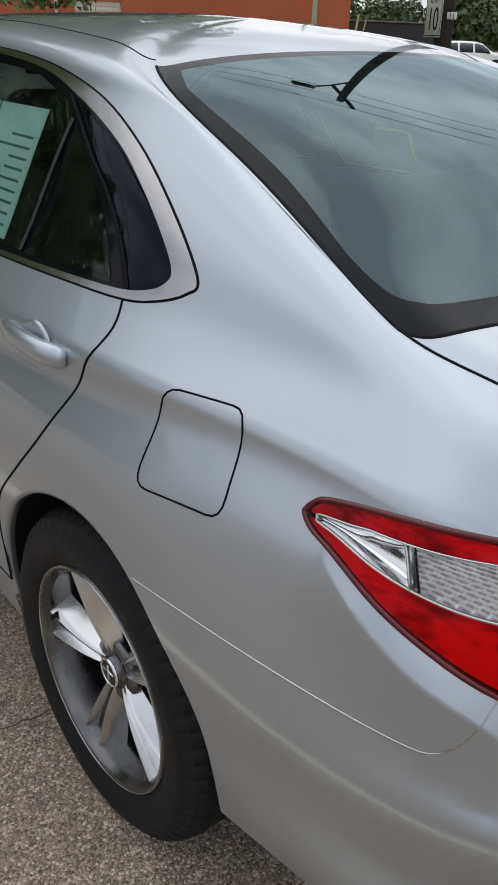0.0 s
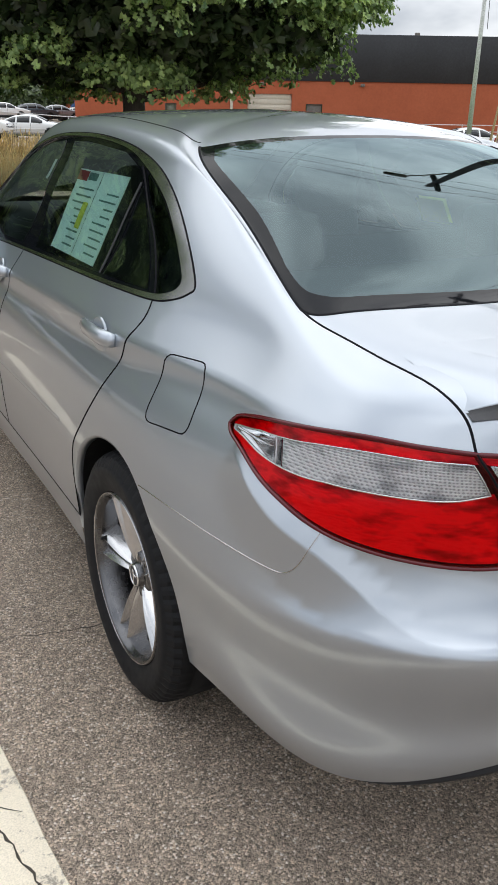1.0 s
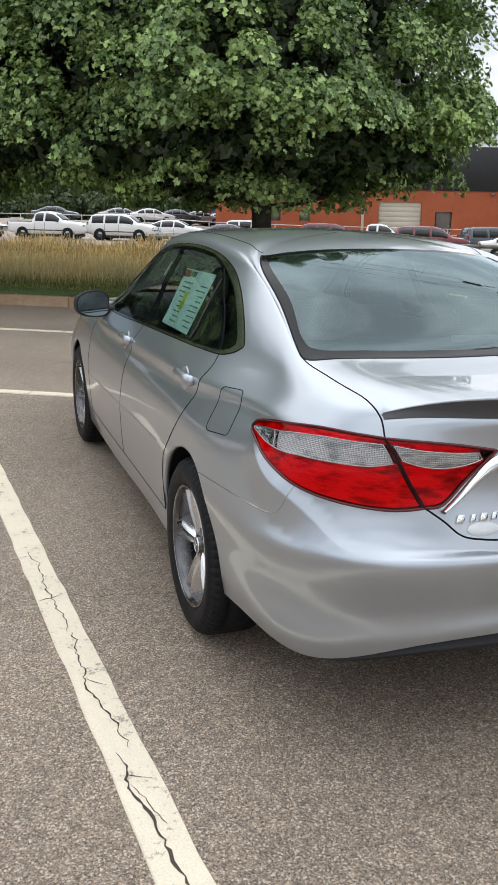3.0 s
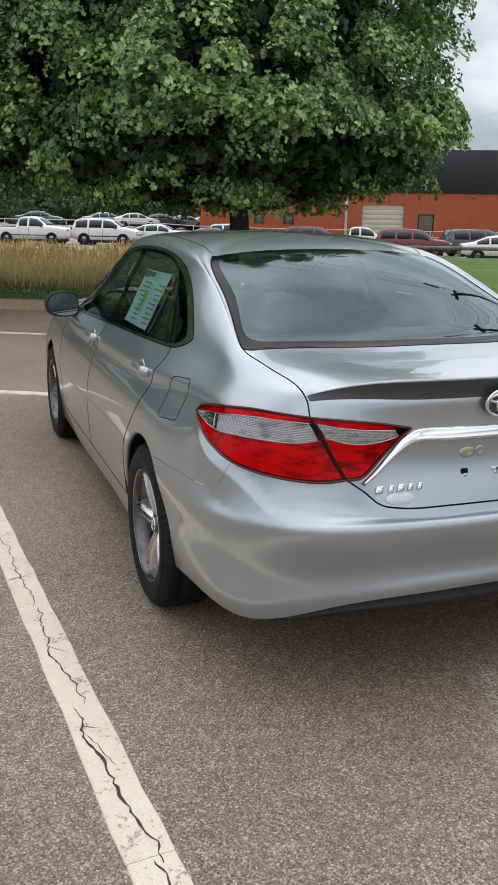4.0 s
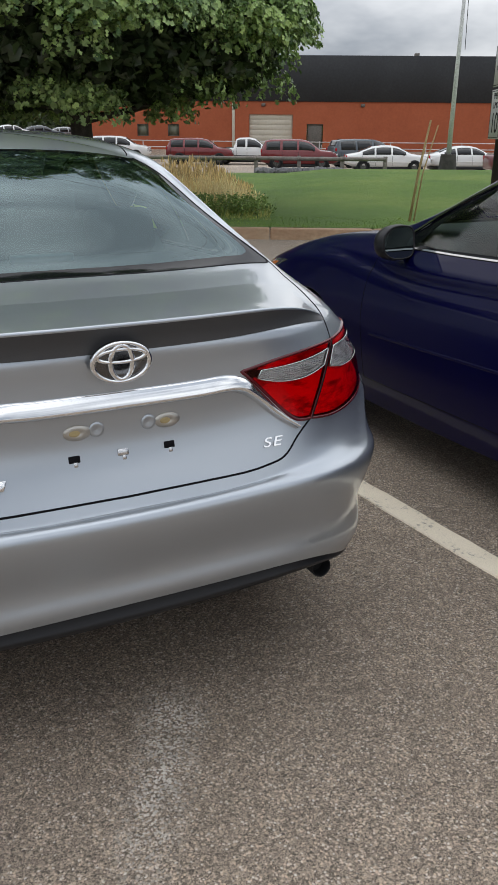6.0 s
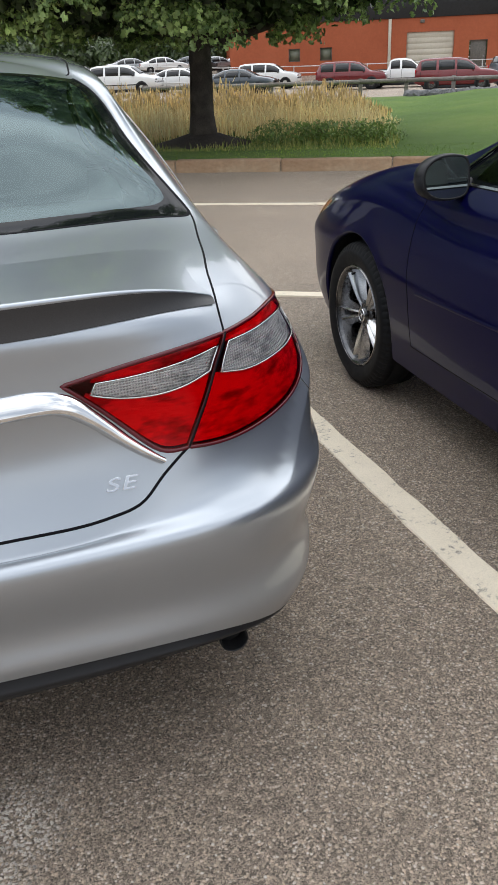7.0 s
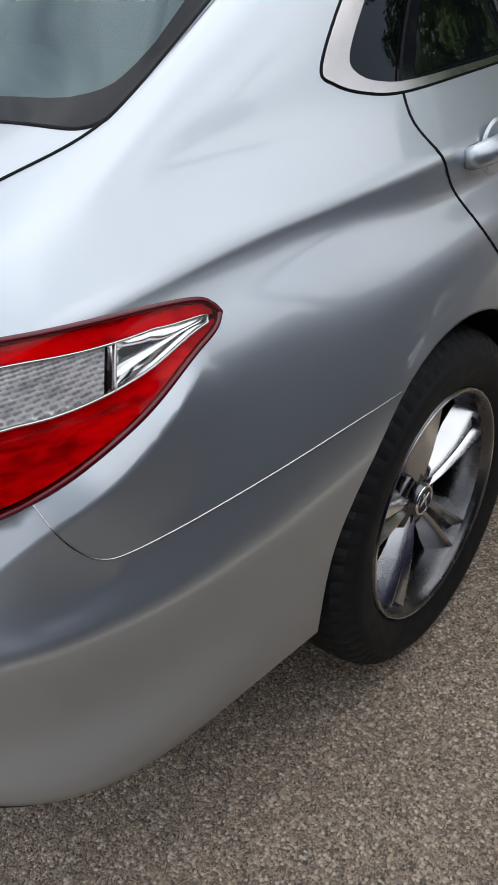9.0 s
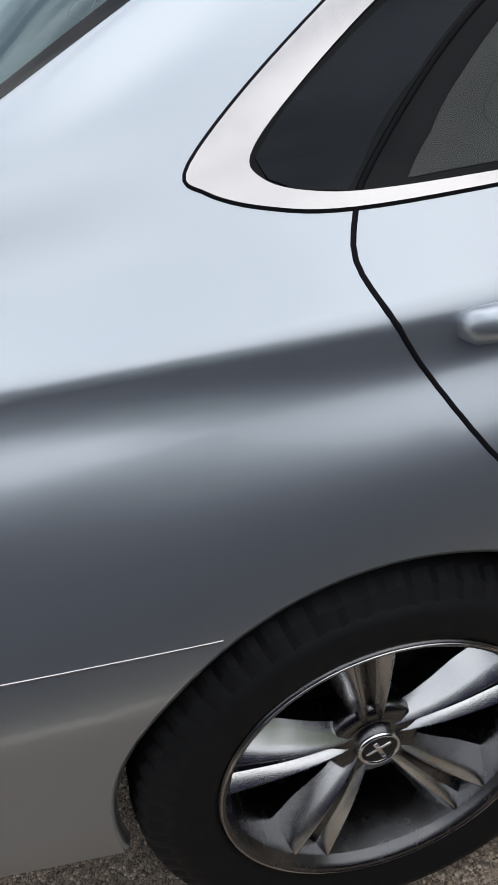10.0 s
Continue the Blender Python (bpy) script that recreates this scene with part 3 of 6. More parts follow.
def dense(pts, step=0.02, closed=True):
    p = np.asarray(pts, float)
    q = np.concatenate([p, p[:1]]) if closed else p
    res = []
    for a, b in zip(q, q[1:]):
        n = max(1, int(np.ceil(np.linalg.norm(b - a) / step)))
        res += [a + (b - a) * k / n for k in range(n)]
    if not closed:
        res.append(q[-1])
    return np.array(res)


def inside(poly, pts):
    """Which points lie in a closed outline."""
    x, y = pts[:, 0], pts[:, 1]
    res = np.zeros(len(pts), bool)
    for (x1, y1), (x2, y2) in zip(poly, np.roll(poly, -1, axis=0)):
        if y1 == y2:
            continue
        hit = ((y1 > y) != (y2 > y)) & (x < (x2 - x1) * (y - y1) / (y2 - y1) + x1)
        res ^= hit
    return res


# ---- the silver saloon ----
BODY = Loft(NET)
R_ARCH, HUB_Z, ARCH_DY, ARCH_Z = 0.362, 0.328, 0.008, 0.337
AXLES = (1.118, 3.874)


def side(points):
    """Places (y, z) on the side of the body as (u, v)."""
    pts = [(0.85, y, z) for y, z in points]
    return BODY.find(pts, (0.03, 1, 1), "roof_edge", (BODY.u[3], BODY.u[9] + 0.3))


def near(points, top="roof_edge"):
    return BODY.find(points, (1, 1, 1), top)


def line_of(name, u0, u1, n=40):
    return np.stack([np.linspace(u0, u1, n), np.full(n, BODY.v[LEVEL[name]])], axis=1)


# a pressed ridge runs from the bumper's ledge round the corner and up to the lamp's tip
RIDGE = smooth_path(near([(.60, .135, .634), (.70, .20, .648), (.753, .308, .700), (.788, .39, .748), (.817, .476, .781), (.829, .543, .812), (.830, .632, .855)]), 6)
RIDGE_HIGH = np.interp(np.linspace(0, 1, len(RIDGE)), [0, .3, .6, .85, 1], [0, .007, .017, .012, 0])
BODY.ridge = (RIDGE, RIDGE_HIGH, .036, .09)


# side openings and seams, as (y, z)
DLO = smooth_path([(1.034, 1.084), (1.043, 1.060), (1.095, 1.039), (1.175, 1.025), (1.35, 1.018), (1.6, 1.010), (2.3, .99), (3.0, .972), (3.27, .985), (3.12, 1.12), (2.82, 1.275),
                   (2.5, 1.352), (2.1, 1.373), (1.75, 1.356), (1.5, 1.311), (1.3, 1.240), (1.14, 1.157)], 6, True)
DLO_IN = smooth_path([(1.090, 1.082), (1.098, 1.060), (1.135, 1.045), (1.20, 1.035), (1.36, 1.027), (1.6, 1.018), (2.3, .997), (3.0, .979), (3.245, .992), (3.10, 1.118), (2.81, 1.265),
                      (2.5, 1.344), (2.1, 1.364), (1.75, 1.345), (1.55, 1.300), (1.36, 1.239), (1.24, 1.182), (1.14, 1.122)], 6, True)
REAR_DOOR_EDGE = smooth_path([(1.175, 1.025), (1.161, .985), (1.18, .935), (1.215, .86), (1.27, .77), (1.35, .68), (1.43, .59), (1.468, .50), (1.475, .42), (1.478, .345)], 4)
DOOR_SPLIT = smooth_path([(2.285, .99), (2.29, .93), (2.315, .80), (2.335, .60), (2.34, .345)], 4)
FRONT_DOOR_EDGE = smooth_path([(3.30, .972), (3.36, .88), (3.38, .70), (3.36, .50), (3.34, .345)], 4)
FUEL = round_corners([(.985, .948), (.822, .962), (.797, .824), (.987, .800)], 0.03, 5)
BUMPER_SEAM = smooth_path([(.950, .662), (.80, .674), (.60, .684), (.47, .688), (.425, .697), (.40, .73), (.383, .787)], 5)

uv_dlo, uv_dlo_in = side(DLO), side(DLO_IN)
uv_rear_edge, uv_split, uv_front_edge = side(REAR_DOOR_EDGE), side(DOOR_SPLIT), side(FRONT_DOOR_EDGE)
uv_fuel = side(FUEL)
uv_bumper = side(BUMPER_SEAM)
ring = [(math.cos(a), math.sin(a)) for a in np.linspace(0, 2 * math.pi, 60, endpoint=False)]
uv_arch = [side([(y + ARCH_DY + R_ARCH * c, max(ARCH_Z + R_ARCH * s, 0.20)) for c, s in ring]) for y in AXLES]
for a in uv_arch:
    a[a[:, 1] < 0.03, 1] = -0.01

# rear lamps: upper and lower edges, from the joint out to the tip and in to the chrome
K_TOP, K_FOOT = (.602, .240, .946), (.502, .195, .760)
OUT_TOP = smooth_path(near([K_TOP, (.655, .30, .943), (.72, .40, .938), (.775, .54, .928), (.806, .645, .914), (.812, .668, .902), (.815, .675, .888)]), 6)
OUT_FOOT = smooth_path(near([K_FOOT, (.60, .225, .754), (.70, .29, .764), (.785, .383, .787), (.825, .50, .825), (.822, .60, .858), (.818, .655, .873), (.815, .675, .888)]), 6)
IN_TOP = smooth_path(near([K_TOP, (.50, .20, .938), (.40, .175, .928), (.304, .163, .912)]), 5)
IN_FOOT = smooth_path(near([K_FOOT, (.455, .18, .768), (.39, .17, .832), (.304, .163, .912)]), 5)
uv_lamp_out = np.concatenate([OUT_TOP, OUT_FOOT[-2:0:-1], OUT_FOOT[:1]])
uv_lamp_in = np.concatenate([IN_TOP, IN_FOOT[-2:0:-1], IN_FOOT[:1]])


def between(top, foot, s0, s1, f0, f1, n=30):
    """An outline between two edges of a lamp: s along, f from top to foot."""
    def along(path, s):
        d = np.concatenate([[0], np.cumsum(np.linalg.norm(np.diff(path, axis=0), axis=1))])
        return np.stack([np.interp(s * d[-1], d, path[:, k]) for k in (0, 1)], axis=1)
    s = np.linspace(s0, s1, n)
    a, b = along(top, s), along(foot, s)
    fa = np.interp(s, *f0) if isinstance(f0, tuple) else f0
    fb = np.interp(s, *f1) if isinstance(f1, tuple) else f1
    fa, fb = np.broadcast_to(fa, s.shape)[:, None], np.broadcast_to(fb, s.shape)[:, None]
    up, lo = a + (b - a) * fa, a + (b - a) * fb
    return np.concatenate([up, lo[::-1]])


OUT_CLEAR = (.03, .95, ([0, .5, .8, .95], [.13, .16, .23, .40]), ([0, .12, .5, .8, .95], [.40, .44, .47, .60, .62]))
IN_CLEAR = (.035, .80, ([0, .8], [.12, .33]), ([0, .8], [.35, .76]))
uv_clear_out = between(OUT_TOP, OUT_FOOT, *OUT_CLEAR)
uv_clear_tip = between(OUT_TOP, OUT_FOOT, .70, .95, *OUT_CLEAR[2:])
uv_clear_in = between(IN_TOP, IN_FOOT, *IN_CLEAR)

# boot lid, rear glass, windscreen, bumper
LID_FOOT = smooth_path(near([(0, .15, .652), (.2, .152, .655), (.34, .158, .662), (.405, .165, .678), (.452, .18, .72), K_FOOT], "deck"), 5)
LID_SIDE = smooth_path(near([K_TOP, (.598, .275, .99), (.605, .35, 1.028), (.628, .48, 1.052), (.645, .60, 1.07), (.652, .692, 1.088)]), 5)
foot_line = line_of("glass_foot", BODY.u[3], 0.0, 40)
uv_lid = np.concatenate([LID_FOOT, LID_SIDE, foot_line[1:], [(0.0, LID_FOOT[0][1])]])
uv_lid[uv_lid[:, 0] < 0.004, 0] = -0.001
top_line = line_of("roof_edge", 0.0, BODY.u[3], 40)
uv_rear_glass = np.concatenate([foot_line[::-1], top_line[::-1]])
uv_rear_glass[uv_rear_glass[:, 0] < 0.004, 0] = -0.001
g0, g1 = BODY.v[LEVEL["glass_foot"]], BODY.v[LEVEL["roof_edge"]]
uv_rear_clear = np.concatenate([[(-0.001, g0 + .045), (BODY.u[3] - .28, g0 + .05)], smooth_path([(BODY.u[3] - .24, g0 + .055), (BODY.u[3] - .165, g0 + .09), (BODY.u[3] - .128, g0 + .17)], 4),
                                [(BODY.u[3] - .108, g1 - .09), (BODY.u[3] - .15, g1 - .03), (-0.001, g1 - .025)]])
CHROME_PATH = smooth_path(near([(0, .158, .885), (.10, .159, .885), (.20, .162, .886), (.262, .164, .888), (.305, .166, .878), (.345, .168, .848), (.395, .172, .800), (.455, .182, .747)], "deck"), 5)
w0 = BODY.v[LEVEL["glass_foot"]] + 0.03
uv_screen = np.array([(BODY.u[12] + .001, w0), (BODY.u[11], w0), (BODY.u[10], w0), (BODY.u[9] + .12, w0 + .01), (BODY.u[9] + .12, g1 - .02), (BODY.u[10], g1 - .015), (BODY.u[12] + .001, g1 - .015)])
uv_bumper_zone = np.concatenate([uv_bumper, OUT_FOOT[np.argmin(np.linalg.norm(OUT_FOOT - uv_bumper[-1], axis=1))::-1], LID_FOOT[::-1], [(-.001, LID_FOOT[0][1]), (-.001, -.002), (uv_bumper[0][0] + .06, -.002), (uv_bumper[0][0] + .06, uv_bumper[0][1])]])
sill_line = side([(y, .345) for y in np.linspace(1.478, 3.34, 30)])
uv_rear_door = np.concatenate([uv_rear_edge, sill_line[:14], side([(2.34, .345)]), uv_split[::-1], side([(2.285, 1.1), (2.26, 1.36)]), side([(1.75, 1.368), (1.5, 1.322), (1.3, 1.255), (1.175, 1.15)])])
uv_front_door = np.concatenate([uv_split, sill_line[14:], uv_front_edge[::-1], side([(3.27, .985), (3.12, 1.13), (2.82, 1.285), (2.5, 1.362), (2.26, 1.36), (2.285, 1.1)])])

# glass and pillars inside the window surround, (y, z)
DOOR_FRAME = smooth_path([(1.176, 1.030), (1.20, 1.056), (1.268, 1.116), (1.335, 1.163), (1.43, 1.213), (1.58, 1.300)], 4)
uv_frame = side(DOOR_FRAME)
uv_quarter = side([(1.095, 1.080), (1.101, 1.062), (1.125, 1.049), (1.172, 1.040), (1.194, 1.060), (1.262, 1.119), (1.33, 1.167), (1.42, 1.216), (1.53, 1.281), (1.52, 1.284), (1.36, 1.232), (1.24, 1.175), (1.18, 1.142), (1.135, 1.115)])
uv_rear_pane = side([(1.232, 1.040), (1.53, 1.030), (1.53, 1.258), (1.47, 1.222), (1.38, 1.165), (1.31, 1.115), (1.265, 1.072)])
uv_rear_main = side([(1.555, 1.029), (2.2, 1.014), (2.255, 1.15), (2.245, 1.345), (2.1, 1.350), (1.75, 1.332), (1.60, 1.294), (1.555, 1.276)])
uv_front_main = side([(2.36, 1.008), (3.0, .990), (3.14, .994), (3.04, 1.12), (2.80, 1.256), (2.5, 1.333), (2.33, 1.347), (2.34, 1.15)])


# front lamp corner
v0_, v1_, u10_ = BODY.v[LEVEL["ledge"]], BODY.v[LEVEL["light_foot"]], BODY.u[10]
uv_head = round_corners([(u10_ - .32, v1_ + .03), (u10_ + .14, v1_ + .04), (u10_ + .12, v0_ + .02), (u10_ - .08, v0_ + .015)], .02, 4)
uv_amber = round_corners([(u10_ - .22, v1_ + .010), (u10_ - .09, v1_ + .012), (u10_ - .05, v0_ + .035), (u10_ - .11, v0_ + .045)], .008, 3)


def refine(poly, step=0.02):
    return dense(poly, step, True)


ZONES = [("arch", uv_arch[0]), ("arch", uv_arch[1]), ("clear_tip", uv_clear_tip), ("clear_out", uv_clear_out), ("clear_in", uv_clear_in), ("lamp_out", uv_lamp_out), ("lamp_in", uv_lamp_in), ("fuel", uv_fuel),
         ("amber", uv_amber), ("head", uv_head),
         ("quarter_pane", uv_quarter), ("rear_vent_pane", uv_rear_pane), ("rear_pane", uv_rear_main), ("front_pane", uv_front_main), ("pillar", uv_dlo_in), ("surround", uv_dlo),
         ("rear_door", uv_rear_door), ("front_door", uv_front_door), ("rear_clear", uv_rear_clear), ("rear_frit", uv_rear_glass), ("screen", uv_screen), ("lid", uv_lid), ("bumper", uv_bumper_zone)]


def cut_body():
    """Cuts the half body along every outline; returns points (u, v), triangles and the zone of each."""
    from mathutils import geometry
    us = np.concatenate([np.arange(0, BODY.u[6], 0.017), np.arange(BODY.u[6], BODY.u[-1], 0.045), [BODY.u[-1]]])
    vs = np.concatenate([np.arange(0, BODY.v[-1] - 0.012, 0.017), [BODY.v[-1]]])
    verts = [Vector((a, b)) for b in vs for a in us]
    edges = []
    for _, poly in ZONES:
        p = refine(poly)
        k = len(verts)
        verts += [Vector((float(a), float(b))) for a, b in p]
        edges += [(k + i, k + (i + 1) % len(p)) for i in range(len(p))]
    for path in (uv_bumper, RIDGE, RIDGE + [.003, -.004], RIDGE + [-.003, .004]):
        k = len(verts)
        verts += [Vector((float(a), float(b))) for a, b in path]
        edges += [(k + i, k + i + 1) for i in range(len(path) - 1)]
    vo, _, fo, *_ = geometry.delaunay_2d_cdt(verts, edges, [], 0, 1e-5)
    pts = np.array([(v.x, v.y) for v in vo])
    tri = np.array([f for f in fo if len(f) == 3])
    mid = pts[tri].mean(axis=1)
    ok = (mid[:, 0] > 0) & (mid[:, 0] < BODY.u[-1]) & (mid[:, 1] > 0) & (mid[:, 1] < BODY.v[-1])
    tri, mid = tri[ok], mid[ok]
    e1, e2 = pts[tri[:, 1]] - pts[tri[:, 0]], pts[tri[:, 2]] - pts[tri[:, 0]]
    flip = e1[:, 0] * e2[:, 1] - e1[:, 1] * e2[:, 0] < 0
    tri[flip] = tri[flip][:, ::-1]
    zone = np.full(len(tri), -1)
    for k in range(len(ZONES) - 1, -1, -1):
        zone[inside(refine(ZONES[k][1]), mid)] = k
    return np.clip(pts, [0, 0], [BODY.u[-1], BODY.v[-1]]), tri, np.array([ZONES[k][0] if k >= 0 else "body" for k in zone])


UV, TRI, ZONE = cut_body()
XYZ, NRM = BODY.at(UV), BODY.normal(UV)
XYZ[UV[:, 0] < 1e-4, 0] = 0
XYZ[UV[:, 1] > BODY.v[-1] - 1e-4, 0] = 0
CROWN = UV[:, 1] > BODY.v[-1] - 0.006
NRM[CROWN] = (0, 0, 1)


def panel_mesh(name, zones, sides=(1, -1), lift=0.0, rim=0.0):
    """The mesh of some zones of the body, on one side or both."""
    pick = TRI[np.isin(ZONE, zones)]
    used, inv = np.unique(pick, return_inverse=True)
    pick = inv.reshape(-1, 3)
    verts, faces, normals = [], [], []
    for s in sides:
        k = sum(len(v) for v in verts)
        f = np.array([s, 1, 1])
        nr = NRM[used] * f
        verts.append((XYZ[used] * f) + nr * lift)
        normals.append(nr)
        faces.append((pick if s > 0 else pick[:, ::-1]) + k)
    v, n, fc = np.concatenate(verts), np.concatenate(normals), np.concatenate(faces)
    if len(sides) == 2:  # weld the halves where they meet
        key = {}
        remap = np.arange(len(v))
        for i in np.nonzero(np.abs(v[:, 0]) < 1e-5)[0]:
            remap[i] = key.setdefault(tuple(np.round(v[i], 5)), i)
        fc = remap[fc]
        keep, inv2 = np.unique(fc, return_inverse=True)
        v, n, fc = v[keep], n[keep], inv2.reshape(-1, 3)
        fc = fc[(fc[:, 0] != fc[:, 1]) & (fc[:, 1] != fc[:, 2]) & (fc[:, 0] != fc[:, 2])]
    if rim:  # turn the free edges down into the body
        count = {}
        for a, b, c in fc:
            for e in ((a, b), (b, c), (c, a)):
                count[e] = count.get(e, 0) + 1
        free = [e for e in count if (e[1], e[0]) not in count and not (abs(v[e[0], 0]) < 1e-5 and abs(v[e[1], 0]) < 1e-5)]
        ids = sorted({i for e in free for i in e})
        low = {i: len(v) + k for k, i in enumerate(ids)}
        edge_n = {i: np.zeros(3) for i in ids}
        for a, b in free:
            o = np.cross(v[b] - v[a], n[a])
            edge_n[a], edge_n[b] = edge_n[a] + o, edge_n[b] + o
        k = len(ids)
        wall_n = [edge_n[i] / max(np.linalg.norm(edge_n[i]), 1e-9) for i in ids]
        high = {i: low[i] + k for i in ids}
        v = np.concatenate([v, [v[i] - n[i] * rim for i in ids], [v[i] for i in ids]])
        n = np.concatenate([n, wall_n, wall_n])
        fc = [tuple(f) for f in fc] + [(high[b], high[a], low[a], low[b]) for a, b in free]
    me = mesh_of(name, v, fc, [])
    if len(me.vertices) == len(n):
        me.normals_split_custom_set_from_vertices([tuple(x) for x in n])
    return me


def ribbon(uv_path, width, lift=0.0012, s=1, closed=False, step=0.012):
    """A narrow strip lying on the body along a path."""
    p = dense(uv_path, step, closed)
    a, n = BODY.at(p), BODY.normal(p)
    t = np.roll(a, -1, axis=0) - np.roll(a, 1, axis=0)
    if not closed:
        t[0], t[-1] = a[1] - a[0], a[-1] - a[-2]
    t /= np.maximum(np.linalg.norm(t, axis=1, keepdims=True), 1e-9)
    c = np.cross(n, t)
    f = np.array([s, 1, 1])
    rows = [a + c * width / 2 - n * 0.001, a + c * width / 4 + n * lift, a - c * width / 4 + n * lift, a - c * width / 2 - n * 0.001]
    k = len(a)
    verts = np.concatenate(rows) * f
    faces = []
    for r in range(3):
        for i in range(k if closed else k - 1):
            j = (i + 1) % k
            q = (r * k + i, r * k + j, (r + 1) * k + j, (r + 1) * k + i)
            faces.append(q if s < 0 else q[::-1])
    return mesh_of("strip", verts, faces, [])


def bar(uv_path, widths, proud):
    """A convex bar along a path over both halves of the body; widths are given along the half path."""
    q = dense(uv_path, .012, False)
    a, n = BODY.at(q), BODY.normal(q)
    f = np.array([-1, 1, 1])
    a, n = np.concatenate([(a * f)[:0:-1], a]), np.concatenate([(n * f)[:0:-1], n])
    t = np.gradient(a, axis=0)
    t /= np.linalg.norm(t, axis=1, keepdims=True)
    c = np.cross(n, t)
    s = np.abs(np.linspace(-1, 1, len(a)))
    w = np.interp(s, *widths)[:, None]
    shape = [(.5, -.05), (.49, .10), (.42, .28), (-.12, .95), (-.22, 1.0), (-.32, .9), (-.5, .12), (-.5, -.05)]
    # on the legs the ridge moves outwards, so that the lower face grows
    turn_ = np.clip((s - .5) / .25, 0, 1)[:, None]
    rows = [a + c * w * (o + (.5 - abs(o)) * turn_ * .9) + n * proud * h for o, h in shape]
    k = len(a)
    faces = [(r * k + i, (r + 1) * k + i, (r + 1) * k + i + 1, r * k + i + 1) for r in range(len(shape) - 1) for i in range(k - 1)]
    return mesh_of("bar", np.concatenate(rows), faces, [])


def bowl(top_, foot_, s0, s1, f0, f1, rim_depth, depth, s, ns=40, nf=10):
    """A dished reflector behind a lens, between two edges of a lamp."""
    a = between(top_, foot_, s0, s1, f0, f1, ns)
    up, lo = a[:ns], a[ns:][::-1]
    verts = []
    for j in range(nf + 1):
        f = j / nf
        uv = up + (lo - up) * f
        e = np.clip(np.sin(np.linspace(0, math.pi, ns)), 0, 1) ** .3 * math.sin(math.pi * f) ** .6
        p = BODY.at(uv) - BODY.normal(uv) * (rim_depth + depth * e)[:, None]
        verts += list(p * np.array([s, 1, 1]))
    faces = [(j * ns + i, (j + 1) * ns + i, (j + 1) * ns + i + 1, j * ns + i + 1) for j in range(nf) for i in range(ns - 1)]
    return mesh_of("bowl", verts, faces if s > 0 else [q[::-1] for q in faces], [])


car = empty("car", label="silver four-door saloon car parked on the asphalt", category="car")
silver = M["silver"]
body = part("body", panel_mesh("body", ["body"]), silver, car)
part("quarter_panel", panel_mesh("quarter", ["fuel"], (1,)), silver, body)
part("boot_lid", panel_mesh("lid", ["lid"]), silver, car)
part("bumper", panel_mesh("bumper", ["bumper"]), silver, car)
part("fuel_flap", panel_mesh("fuel", ["fuel"], (-1,)), silver, car, "rounded square fuel flap")
rear_window = part("rear_window", panel_mesh("rear_window", ["rear_clear"]), M["glass_rear"], car, "tinted rear window glass")
part("black_border", panel_mesh("frit", ["rear_frit"]), M["frit"], rear_window)
part("chrome_strip", bar(CHROME_PATH, ([0, .45, .60, .72, 1], [.044, .044, .040, .028, .014]), .019), M["chrome"], car, "polished chrome strip above the plate recess")
part("windscreen", panel_mesh("screen", ["screen"]), M["glass_front"], car, "clear windscreen")
